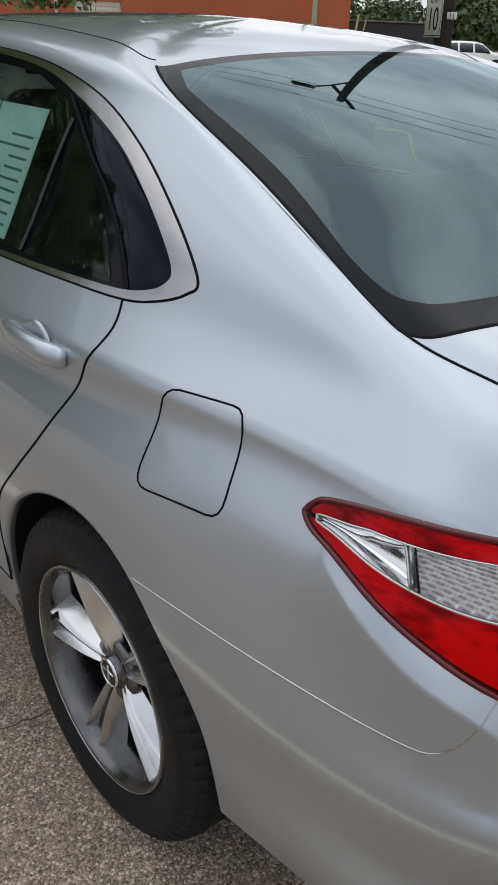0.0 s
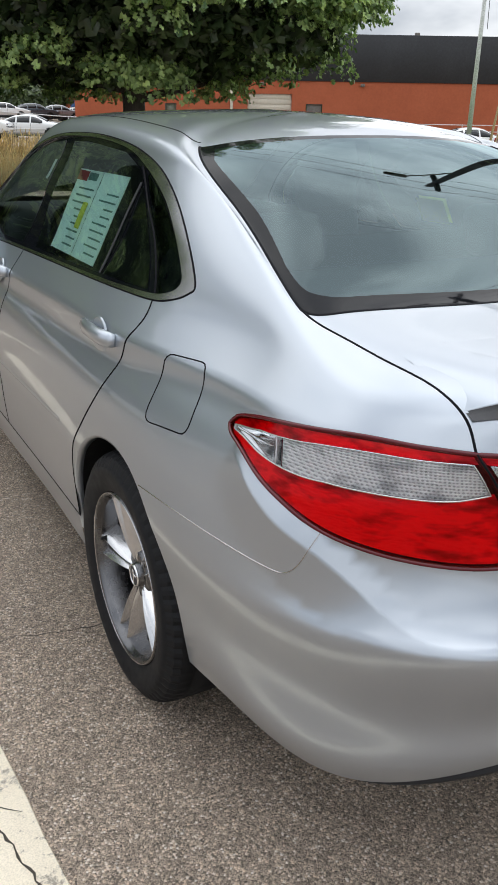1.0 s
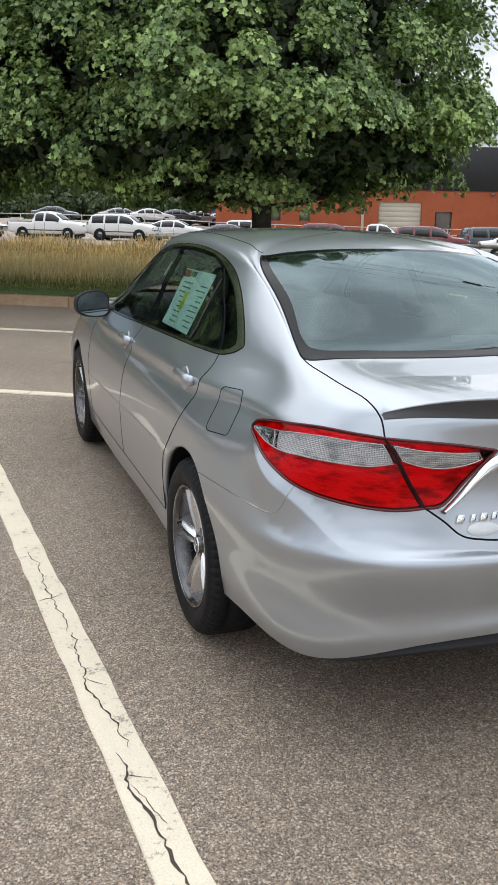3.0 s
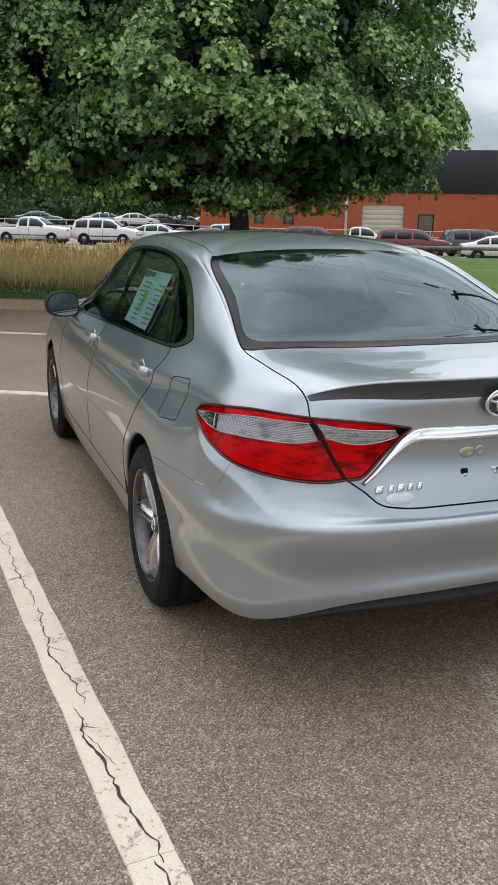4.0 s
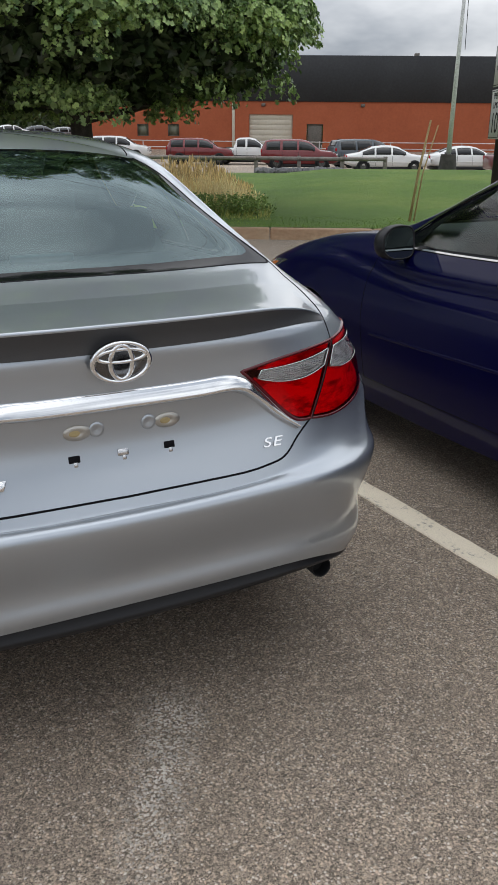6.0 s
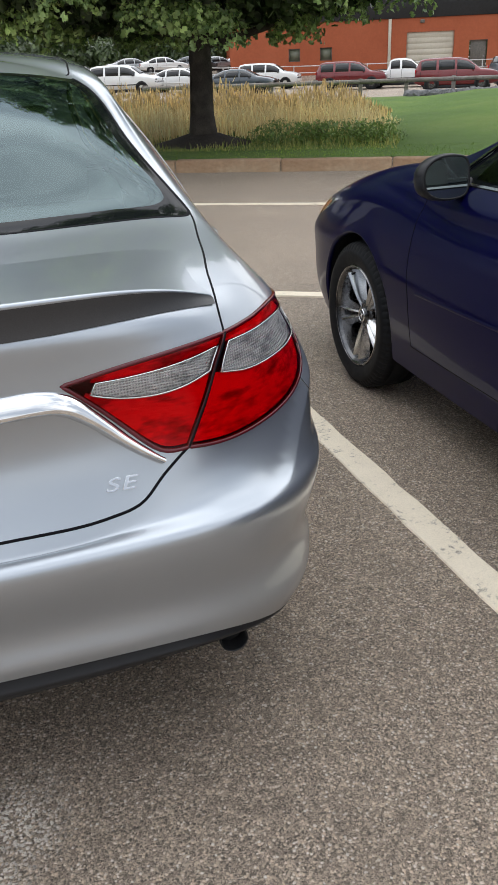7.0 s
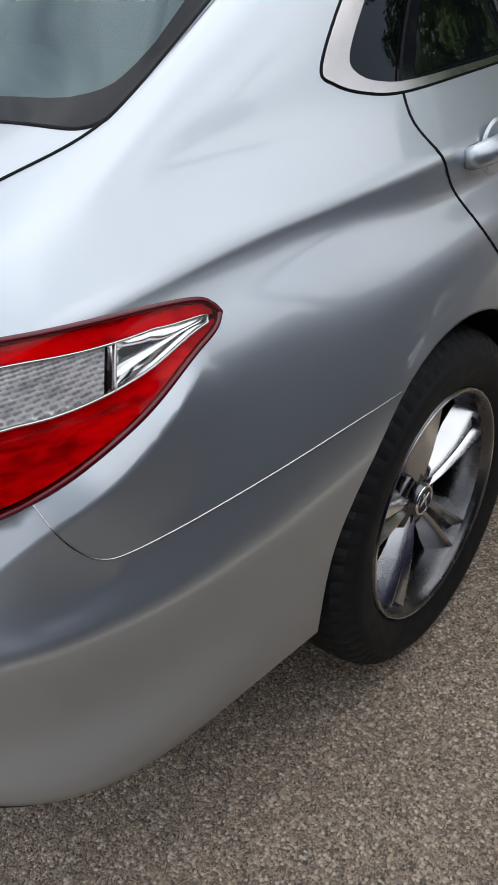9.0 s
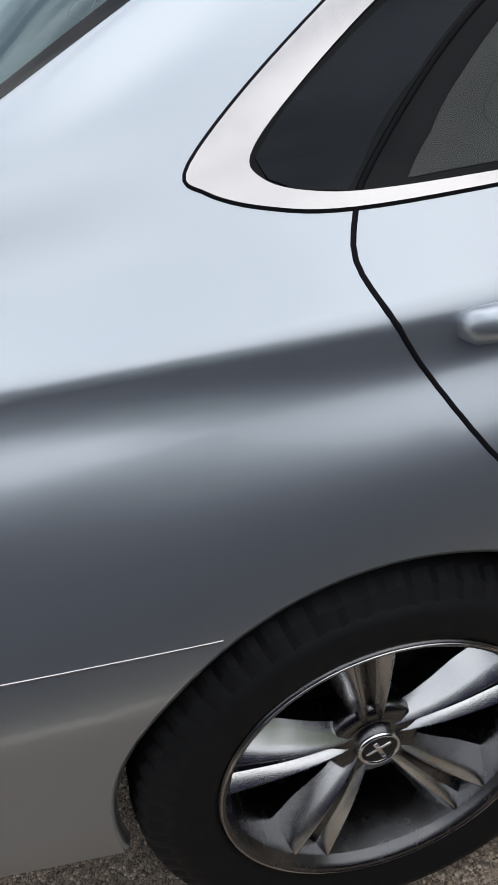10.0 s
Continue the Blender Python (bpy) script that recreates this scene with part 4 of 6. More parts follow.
for s in (1, -1):
    door = part("rear_door", panel_mesh("rear_door", ["rear_door"], (s,)), silver, car)
    part("window_pane", panel_mesh("pane", ["rear_pane"], (s,), -0.004), M["glass_side"], door, "dark tinted glass")
    part("vent_pane", panel_mesh("vent", ["rear_vent_pane"], (s,), -0.004), M["glass_side"], door, "dark tinted glass")
    fdoor = part("front_door", panel_mesh("front_door", ["front_door"], (s,)), silver, car)
    part("window_pane", panel_mesh("pane", ["front_pane"], (s,), -0.004), M["glass_side"], fdoor, "dark tinted glass")
    part("quarter_window", panel_mesh("quarter_window", ["quarter_pane"], (s,), -0.003), M["glass_dark"], car, "dark quarter glass")
    part("window_pillar", panel_mesh("pillars", ["pillar"], (s,), -0.006), M["frit"], car, "gloss black window pillars")
    part("window_trim", panel_mesh("surround", ["surround"], (s,), 0.003, 0.006), M["satin"], car, "satin metal window surround")
    for nm, zone, clear, top_, foot_, tx, label in (("tail_light", "lamp_out", ["clear_out", "clear_tip"], OUT_TOP, OUT_FOOT, OUT_CLEAR, "red tail light lens"),
                                             ("inner_light", "lamp_in", ["clear_in"], IN_TOP, IN_FOOT, IN_CLEAR, "red lamp set in the boot lid")):
        lamp = part(nm, panel_mesh("lamp", [zone], (s,), 0.003, 0.004), M["lamp_red"], car, label)
        part("lamp_housing", panel_mesh("housing", [zone] + clear, (s,), -0.034), M["lamp_dark"], lamp, "dark red lamp housing")
        part("clear_lens", panel_mesh("clear", clear, (s,), 0.0032), M["lamp_clear"], lamp, "clear lens")
        s0, s1, f0, f1 = tx
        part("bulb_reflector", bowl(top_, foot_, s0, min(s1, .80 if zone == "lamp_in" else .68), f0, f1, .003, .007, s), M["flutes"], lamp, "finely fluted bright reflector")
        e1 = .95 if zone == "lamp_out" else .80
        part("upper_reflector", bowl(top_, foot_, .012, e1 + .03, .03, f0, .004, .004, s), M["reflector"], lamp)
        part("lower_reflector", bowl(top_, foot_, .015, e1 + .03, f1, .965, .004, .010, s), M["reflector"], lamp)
        if zone == "lamp_out":
            part("tip_reflector", bowl(top_, foot_, .685, .95, f0, f1, .002, .012, s), M["chrome"], lamp, "smooth bright reflector at the lamp's tip")
        for outline in ((uv_clear_out, uv_clear_tip) if zone == "lamp_out" else (uv_clear_in,)):
            part("lens_frame", ribbon(outline, .0036, .0048, s, True), M["satin"], lamp, "pale rim of the clear lens")
        part("lamp_edge", ribbon(uv_lamp_out if zone == "lamp_out" else uv_lamp_in, .009, .0046, s, True), M["lamp_dark"], lamp)
    for path, w, closed in ((uv_rear_edge, .0075, False), (uv_frame, .006, False), (uv_split, .005, False), (uv_front_edge, .005, False), (sill_line, .005, False), (uv_bumper, .0024, False),
                            (uv_dlo, .009, True), (uv_lamp_out, .005, True), (uv_lamp_in, .005, True), (LID_SIDE, .006, False), (LID_FOOT, .007, False)):
        # the bumper seam is a bright strip, painting the light its edge catches
        part("panel_gap", ribbon(path, w, s=s, closed=closed), M["satin"] if path is uv_bumper else M["gap"], car)
    part("glass_seal", ribbon(line_of("glass_foot", 0, BODY.u[3], 60), .010, s=s), M["gap"], car)
    part("glass_seal", ribbon(np.stack([np.full(40, BODY.u[3]), np.linspace(g0, g1, 40)], axis=1), .008, s=s), M["gap"], car)
    part("glass_seal", ribbon(side([(1.5425, z) for z in np.linspace(1.03, 1.262, 8)]), .012, .0012, s), M["black_plastic"], car)
    head = part("headlight", panel_mesh("head", ["head"], (s,), .002, .004), M["headlamp"], car, "glossy grey headlight")
    part("amber_marker", panel_mesh("amber", ["amber"], (s,), .0025), M["amber"], head, "amber side marker")
    part("roof_moulding", ribbon(line_of("roof_edge", BODY.u[3], BODY.u[9], 60) + [0, .028], .008, .0006, s), M["gap"], car)
for s in (1, -1):
    part("lamp_joint", ribbon(np.array([OUT_TOP[0], OUT_FOOT[0]]), .006, .0058, s), M["gap"], car)
part("panel_gap", ribbon(uv_fuel, .0042, s=-1, closed=True), M["gap"], car)


# ---- car details ----
def surf(p, weight=(1, 1, 1), s=1, top="roof_edge"):
    """A place on the body near p with axes: x along the car, y up the surface, z out."""
    if p[0] < 0:
        p, s = (-p[0], p[1], p[2]), -1
    uv = BODY.find([p], weight, top)
    a, n = BODY.at(uv)[0], BODY.normal(uv)[0]
    f = np.array([s, 1, 1])
    a, n = Vector(a * f), Vector(n * f)
    up = (Vector((0, 0, 1)) - n * n.z).normalized()
    along = up.cross(n)
    return Matrix((along, up, n)).transposed().to_4x4(), a


def seated(p, weight=(1, 1, 1), s=1, lift=0.0):
    r, a = surf(p, weight, s)
    return Matrix.Translation(a + Vector((r[0][2], r[1][2], r[2][2])) * lift) @ r


def wheel(parent, at, s, turn):
    """A wheel with its outside towards s * x."""
    w = new("wheel")
    w.empty_display_size = 0.1
    w.parent = parent
    w.matrix_basis = Matrix.Translation(at) @ Matrix.Diagonal((s, 1, 1, 1)) @ pose(0, 0, 0, turn)
    r0, r1, half = 0.226, 0.329, 0.108
    prof = [(-half + .01, r0 - .006), (-half - .004, r0 + .02), (-half - .008, r0 + .06), (-half + .004, r1 - .022), (-half + .024, r1 - .005), (-.055, r1), (-.05, r1 - .008), (-.04, r1 - .008), (-.035, r1), (.035, r1), (.04, r1 - .008), (.05, r1 - .008), (.055, r1),
            (half - .024, r1 - .005), (half - .008, r1 - .014), (half + .002, r1 - .032), (half + .008, r0 + .064), (half + .0095, r0 + .05), (half + .006, r0 + .028), (half + .002, r0 + .012), (half - .004, r0 + .002), (half - .012, r0 - .006)]
    bm = lathe(prof, 192)
    bm.verts.ensure_lookup_table()
    for k, (h, r) in enumerate(prof):
        if abs(h) > 0.075 and r > r1 - .034:
            for i in range(192):
                if i % 3 == 0:
                    v = bm.verts[k * 192 + i]
                    v.co.y *= 1 - .0045 / r
                    v.co.z *= 1 - .0045 / r
    tyre = part("tyre", bm, M["rubber"], w)
    for poly in tyre.data.polygons:
        if abs(poly.center.x) > .07 and math.hypot(poly.center.y, poly.center.z) > r1 - .034:
            poly.use_smooth = False
    part("barrel", lathe([(-.09, .222), (-.085, .205), (0.0, .198), (half - .050, .199), (half - .018, .207)], 96), M["alloy_dark"], w)
    part("rim", lathe([(half - .018, .207), (half - .010, .212), (half - .004, .2150), (half - .0005, .2195), (half - .001, .2235), (half - .006, .227), (half - .012, .228)], 96), M["alloy_dark"], w)
    part("rim_edge", lathe([(half - .0025, .2200), (half + .0008, .2212), (half + .0008, .2228), (half - .0025, .2240)], 96), M["satin"], w)
    part("brake_disc", lathe([(0.0, .06), (.004, .06), (.004, .15), (-.02, .152), (-.02, .06)], 48), M["barrel"], w)
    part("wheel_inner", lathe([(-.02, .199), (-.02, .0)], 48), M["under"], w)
    part("hub", lathe([(.03, .066), (half - .055, .068), (half - .046, .062), (half - .044, .045), (half - .047, .033), (half - .036, .0315), (half - .034, .029)], 40), M["alloy_dark"], w)
    cap = part("hub_cap", lathe([(half - .04, .029), (half - .033, .028), (half - .031, .024), (half - .031, .0)], 32), M["black_plastic"], w)
    part("cap_ring", lathe([(half - .033, .0305), (half - .0295, .029), (half - .0295, .026), (half - .033, .0245)], 32), M["chrome"], cap)
    bm = soft_box(.003, .038, .005, .001, 1, (half - .030, 0, .004))
    soft_box(.003, .007, .036, .001, 1, (half - .030, 0, 0), bm)
    part("cap_mark", bm, M["chrome"], cap)
    for k in range(5):
        base = 2 * math.pi * k / 5
        for side_ in (-1, 1):
            # a blade of a pair: a crowned ridge beside the middle groove, a long face falling outwards, deep flanks
            n = 16
            cols = [[] for _ in range(9)]
            for i in range(n):
                t = i / (n - 1)
                rad = .036 + (.2190 - .036) * t
                inner = .0035 + .0080 * t
                outer = inner + .019 + .035 * t ** 1.15
                wide = outer - inner
                h = half - .045 + .012 * math.sin(math.pi * t ** .8) + .030 * t ** 1.6
                c, d = Vector((0, math.cos(base), math.sin(base))), Vector((0, -math.sin(base), math.cos(base))) * side_
                px = lambda across, high: c * math.sqrt(rad * rad - min(across, rad * .9) ** 2) + d * across + Vector((high, 0, 0))
                deep = .010 + .008 * t
                fall = .5 + .5 * min(1, t * 1.6)
                shape = ((0, -.017 - .006 * t), (inner, -deep), (inner + wide * .26, -.001), (inner + wide * .31, 0), (inner + wide * .36, -.001),
                         (inner + wide * .60, -.016 * fall), (inner + wide * .88, -.035 * fall), (outer, -.043 * fall), (outer + .003, -.066))
                for q, (x, z) in enumerate(shape):
                    cols[q].append(px(x, h + z))
            bm = bmesh.new()
            for q0, q1 in ((0, 1), (1, 3), (3, 7), (7, 8)):
                rows = [[bm.verts.new(p) for p in cols[q]] for q in range(q0, q1 + 1)]
                for q, (l0, l1) in enumerate(zip(rows, rows[1:])):
                    for i in range(n - 1):
                        f = bm.faces.new((l0[i], l1[i], l1[i + 1], l0[i + 1]) if side_ > 0 else (l0[i + 1], l1[i + 1], l1[i], l0[i]))
                        f.material_index = 0 if 1 <= q0 < 7 else 1
            part("spoke", bm, [M["alloy"], M["alloy_dark"]], w)
        a = base + math.pi / 5
        nut = lathe([(half - .065, .0095), (half - .050, .0095), (half - .046, .007), (half - .046, 0)], 6)
        bmesh.ops.translate(nut, vec=(0, .053 * math.cos(a), .053 * math.sin(a)), verts=nut.verts)
        part("lug_nut", nut, M["alloy_dark"], w, smooth=False)
    part("valve", tube([(half - .03, .19, .03), (half - .008, .183, .029)], .0045, 8), M["rubber"], w)
    return w


for s in (1, -1):
    for y, turn in zip(AXLES, (19 if s > 0 else -2, 40 if s > 0 else 61)):
        wheel(car, (s * 0.785, y, HUB_Z), s, turn)
        # arch lip and liner
        bm = bmesh.new()
        rows = []
        for a in np.linspace(-0.10, math.pi + 0.10, 48):
            yy, zz = y + ARCH_DY + R_ARCH * math.cos(a), ARCH_Z + R_ARCH * math.sin(a)
            zz = max(zz, .29)
            p = BODY.at(side([(yy, zz)]))[0]
            c = Vector((0, math.cos(a), math.sin(a)))
            q = Vector((s * p[0], yy, zz))
            rows.append([bm.verts.new(q), bm.verts.new(q - c * .006 - Vector((s * .002, 0, 0))), bm.verts.new(q - c * .010 - Vector((s * .02, 0, 0))), bm.verts.new(q + c * .012 - Vector((s * .035, 0, 0))), bm.verts.new(Vector((s * .50, yy, zz)) + c * .012)])
        for a, b in zip(rows, rows[1:]):
            for q in range(4):
                f = bm.faces.new((a[q], a[q + 1], b[q + 1], b[q]))
                f.material_index = 0 if q < 2 else 1
        part("wheel_arch", bm, [silver, M["under"]], car)

# underbody pan and the black lower edge of the bumper
bm = soft_box(1.30, 3.6, .14, .03, 2, (0, 2.75, .235))
soft_box(1.16, .56, .16, .03, 2, (0, .66, .30), bm)
part("underbody", bm, M["under"], car)
low = BODY.at(line_of("lower_edge", 0, BODY.u[4], 40))
bm = bmesh.new()
rows = []
for p in np.concatenate([low[::-1] * [-1, 1, 1], low[1:]]):
    k = 1 - min(1, abs(p[0]) / .74) ** 2.4
    q, inn = Vector(p), Vector((-.12 * p[0], .10, 0))
    rows.append([bm.verts.new(q + Vector((0, .004, .004))), bm.verts.new(q + Vector((0, .024 * k, -.006 * k))), bm.verts.new(q + Vector((0, .044 * k, -.026 * k))), bm.verts.new(q + Vector((0, .010 * k, -.034 * k))), bm.verts.new(q + Vector((0, .020 * k, -.058 * k))), bm.verts.new(q + inn + Vector((0, 0, -.09 * k + .01))), bm.verts.new(q + inn * 2 + Vector((0, 0, .05)))])
for a, b in zip(rows, rows[1:]):
    for q in range(6):
        bm.faces.new((a[q], b[q], b[q + 1], a[q + 1]))
part("lower_valance", bm, M["black_plastic"], car, "black plastic lower bumper edge")
tip = lathe([(.12, .026), (-.055, .0275), (-.058, .029), (-.05, .0305), (.12, .030)], 28, "y")
bmesh.ops.translate(tip, vec=(.580, .262, .300), verts=tip.verts)
exhaust = part("exhaust_tip", tip, M["barrel"], car, "dark polished round exhaust tip")
part("exhaust_bore", tube([(.58, .24, .300), (.58, .6, .30)], .0262, 20), M["under"], exhaust)
part("exhaust_box", soft_box(.26, .40, .11, .05, 3, (.50, .70, .325)), M["under"], car)

# boot spoiler: silver blade with a dark rear face
bm, rows = bmesh.new(), []
for x in np.linspace(-.594, .594, 81):
    e = abs(x) / .594
    k = 1 - e ** 4
    y0 = .150 + .105 * e ** 2.6
    q = BODY.at(near([(abs(x), y0 + .006, 1.0 - .004 * k), (abs(x), y0 + .17, 1.052), (abs(x), y0 + .28, 1.06)], "glass_foot"))
    foot, base, rear_ = (Vector((x, v[1], v[2])) for v in q)
    lip = foot.lerp(base, .12) + Vector((0, -.036 * k, .052 * k + .003))
    foot = foot + Vector((0, -.002, 0))
    rows.append([bm.verts.new(rear_ - Vector((0, 0, .002))), bm.verts.new(base + Vector((0, 0, .006 * k + .0005))), bm.verts.new(base.lerp(lip, .5) + Vector((0, 0, .004 * k + .001))), bm.verts.new(lip + Vector((0, .012 * k, .001))), bm.verts.new(lip), bm.verts.new(lip - Vector((0, -.003 * k, .006 * k + .0005))),
                 bm.verts.new(lip.lerp(foot, .5) + Vector((0, .010 * k, 0))), bm.verts.new(foot)])
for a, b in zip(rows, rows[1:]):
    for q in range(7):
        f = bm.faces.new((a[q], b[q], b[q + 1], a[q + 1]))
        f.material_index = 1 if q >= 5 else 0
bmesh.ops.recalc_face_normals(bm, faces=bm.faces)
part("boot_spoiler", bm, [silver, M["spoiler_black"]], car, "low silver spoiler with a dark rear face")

# oval badge of plain rings
badge = part("badge", lathe([(0, .0), (.008, .0), (.009, .052), (.004, .058), (0, .058)], 40, "z"), M["alloy_dark"], car, "oval chrome badge")
badge.matrix_basis = seated((0, .15, .978), lift=.012) @ Matrix.Diagonal((1.18, .80, 1, 1))
for r, sx, sy, dy in ((.054, 1.0, 1.0, 0), (.050, .42, .95, 0), (.042, 1.1, .42, .018)):
    ring_ = bmesh.new()
    pts = [Vector((r * sx * math.cos(a), r * sy * math.sin(a) + dy, .009)) for a in np.linspace(0, 2 * math.pi, 41)]
    part("badge_ring", tube(pts, .0058, 8, ring_, False), M["chrome"], badge)

# plate fixings: two tabs above, three square slots below, small round dimples
for x, z, name in ((-.100, .822, "tab"), (.112, .822, "tab")):
    tab = part("plate_tab", lathe([(0, .0), (.003, .002), (.003, .027), (.0, .030)], 32, "z"), M["tab_metal"], car, "bare metal plate tab")
    tab.matrix_basis = seated((x, .15, z), lift=.001) @ Matrix.Diagonal((1.05, .62, 1, 1))
    part("tab_hole", lathe([(0, .0), (.001, .010), (0, .012)], 24, "z"), M["tape"], tab, at=pose(-.006, 0, .003))
for x in (-.112, .0, .112):
    slot = part("plate_slot", soft_box(.026, .016, .003, .002, 1), M["gap"] if x else M["alloy"], car)
    slot.matrix_basis = seated((x, .16, .763), lift=.0012)
    part("slot_tail", soft_box(.009, .012, .002, .002, 1), M["alloy"], slot, at=pose(.002, -.012, 0))
for x in (-.056, .066):
    part("dimple", lathe([(0.0, .0), (.0015, .010), (.003, .016), (0, .018)], 20, "z"), silver, car).matrix_basis = seated((x, .16, .824), lift=.001)
oval = part("dealer_oval", lathe([(0, .0), (.0012, .030), (0, .031)], 40, "z"), M["sticker"], car, "white oval sticker")
oval.matrix_basis = seated((-.345, .16, .694), lift=.001) @ Matrix.Diagonal((1.55, .62, 1, 1))
for i, wid in enumerate((.030, .020, .028, .020, .020)):
    x = -.410 + .0325 * i + (.006 if i else 0)
    bm = soft_box(wid * .8, .024, .006, .002, 1)
    for v in bm.verts:
        v.co.x += v.co.y * .35
    part("script_bar", bm, M["chrome"], car).matrix_basis = seated((x, .15, .733), lift=.003)
curve = bpy.data.curves.new("trim_letters", "FONT")
curve.body, curve.size, curve.extrude, curve.bevel_depth, curve.space_character = "SE", .044, .001, .0006, 1.15
curve.shear = .28
tmp = new("trim_letters", curve)
letters = bpy.data.meshes.new_from_object(tmp.evaluated_get(bpy.context.evaluated_depsgraph_get()))
bpy.data.objects.remove(tmp)
part("trim_letters", letters, M["chrome"], car, "small chrome letters SE").matrix_basis = seated((.350, .15, .716), lift=.0025) @ Matrix.Diagonal((1.15, .75, 1, 1))

# door handles, mirrors
for s in (1, -1):
    for y, z in ((1.345, .915), (2.43, .905)):
        m = seated((.83, y, z), (.05, 1, 1), s)
        cup = part("handle_cup", lathe([(.0012, .0), (.0015, .012), (.002, .030), (.0036, .042), (.0032, .045), (-.001, .048)], 32, "z"), silver, car)
        cup.matrix_basis = m @ pose(0, -.004, .001) @ Matrix.Diagonal((1.12, .95, 1, 1))
        pts = [Vector((s * d, 0, h)) for d, h in ((.112, -.002), (.100, .007), (.06, .014), (0, .017), (-.055, .015), (-.090, .007), (-.100, -.002))]
        bm = tube(pts, [.011, .014, .016, .0165, .0165, .015, .011], 12)
        for v in bm.verts:
            v.co.y *= 1.3
        handle = part("door_handle", bm, silver, car)
        handle.matrix_basis = m
    eye_ = Vector((s * .912, 3.13, 1.0))
    oval_ = smooth_path([(-.098, .052), (-.03, .066), (.045, .060), (.095, .034), (.106, -.002), (.088, -.036), (.03, -.056), (-.05, -.058), (-.098, -.044), (-.108, .0)], 4, True)

    def hoop(rows_):
        """Rings of the mirror's outline at given depth and size."""
        b2, prev_ = bmesh.new(), None
        for dep, size in rows_:
            row_ = [b2.verts.new((s * p[0] * .93 * size - s * .02 * (1 - size), dep, p[1] * 1.2 * size)) for p in oval_]
            if prev_:
                for i_ in range(len(row_)):
                    k_ = (i_ + 1) % len(row_)
                    b2.faces.new((prev_[i_], prev_[k_], row_[k_], row_[i_]))
            prev_ = row_
        b2.faces.new(prev_)
        bmesh.ops.recalc_face_normals(b2, faces=b2.faces)
        return b2

    shell_ = hoop([(-.012, .985), (-.006, 1.0), (.012, 1.02), (.035, .97), (.058, .82), (.074, .55), (.080, .2)])
    for f in shell_.faces:
        f.material_index = 1 if f.calc_center_median().y < .03 else 0
    mirror = part("door_mirror", shell_, [silver, M["black_plastic"]], car, "door mirror", at=Matrix.Translation(eye_) @ pose(0, 0, 0, -5, 0, s * -8))
    part("mirror_rim", hoop([(-.006, .86), (-.017, .88), (-.018, .96), (-.012, .985), (-.004, .97), (0, .5)]), M["black_plastic"], mirror)
    part("mirror_glass", hoop([(-.008, .885), (-.0160, .878)]), M["mirror"], mirror, "mirror glass", smooth=False)
    part("mirror_foot", tube([(s * -.07, .02, -.03), (s * -.13, .03, -.035), (s * -.20, .05, -.03)], [.026, .028, .034], 12), M["black_plastic"], mirror)
    # lower door moulding
    part("door_moulding", ribbon(side([(y, .615 + .028 * (1.6 - y)) for y in np.linspace(1.56, 3.3, 30)]), .016, .0016, s), silver, car)

# cabin: seats, shelf, dashboard
for x in (-.36, .36):
    bm = soft_box(.50, .14, .62, .06, 3, (x, 2.25, .80, -14))
    soft_box(.50, .52, .16, .06, 3, (x, 2.50, .48), bm)
    soft_box(.26, .09, .18, .04, 3, (x, 2.16, 1.18, -10), bm)
    part("front_seat", bm, M["seat"], car)
bm = soft_box(1.24, .16, .60, .07, 3, (0, 1.38, .82, -22))
soft_box(1.24, .50, .18, .07, 3, (0, 1.62, .50), bm)
for x in (-.38, .38):
    soft_box(.24, .08, .15, .035, 3, (x, 1.24, 1.13, -18), bm)
part("rear_bench", bm, M["seat"], car)
part("parcel_shelf", soft_box(1.15, .62, .03, .01, 2, (0, .95, 1.035)), M["shelf"], car)
part("brake_light_bar", soft_box(.17, .03, .022, .006, 2, (-.01, .735, 1.122)), M["sticker"], car, "pale high brake light bar on the shelf")
part("dashboard", soft_box(1.36, .55, .22, .07, 3, (0, 3.22, .93)), M["seat"], car)
part("cabin_floor", soft_box(1.44, 2.6, .05, .01, 1, (0, 2.2, .33)), M["under"], car)
part("steering_wheel", tube([(-.36 + .18 * math.cos(a), 2.88 + .06 * math.sin(a), .92 + .17 * math.sin(a)) for a in np.linspace(0, 2 * math.pi, 33)], .015, 8, close=False), M["black_plastic"], car)
part("room_mirror", soft_box(.22, .03, .07, .015, 2, (0, 2.86, 1.30)), M["black_plastic"], car)


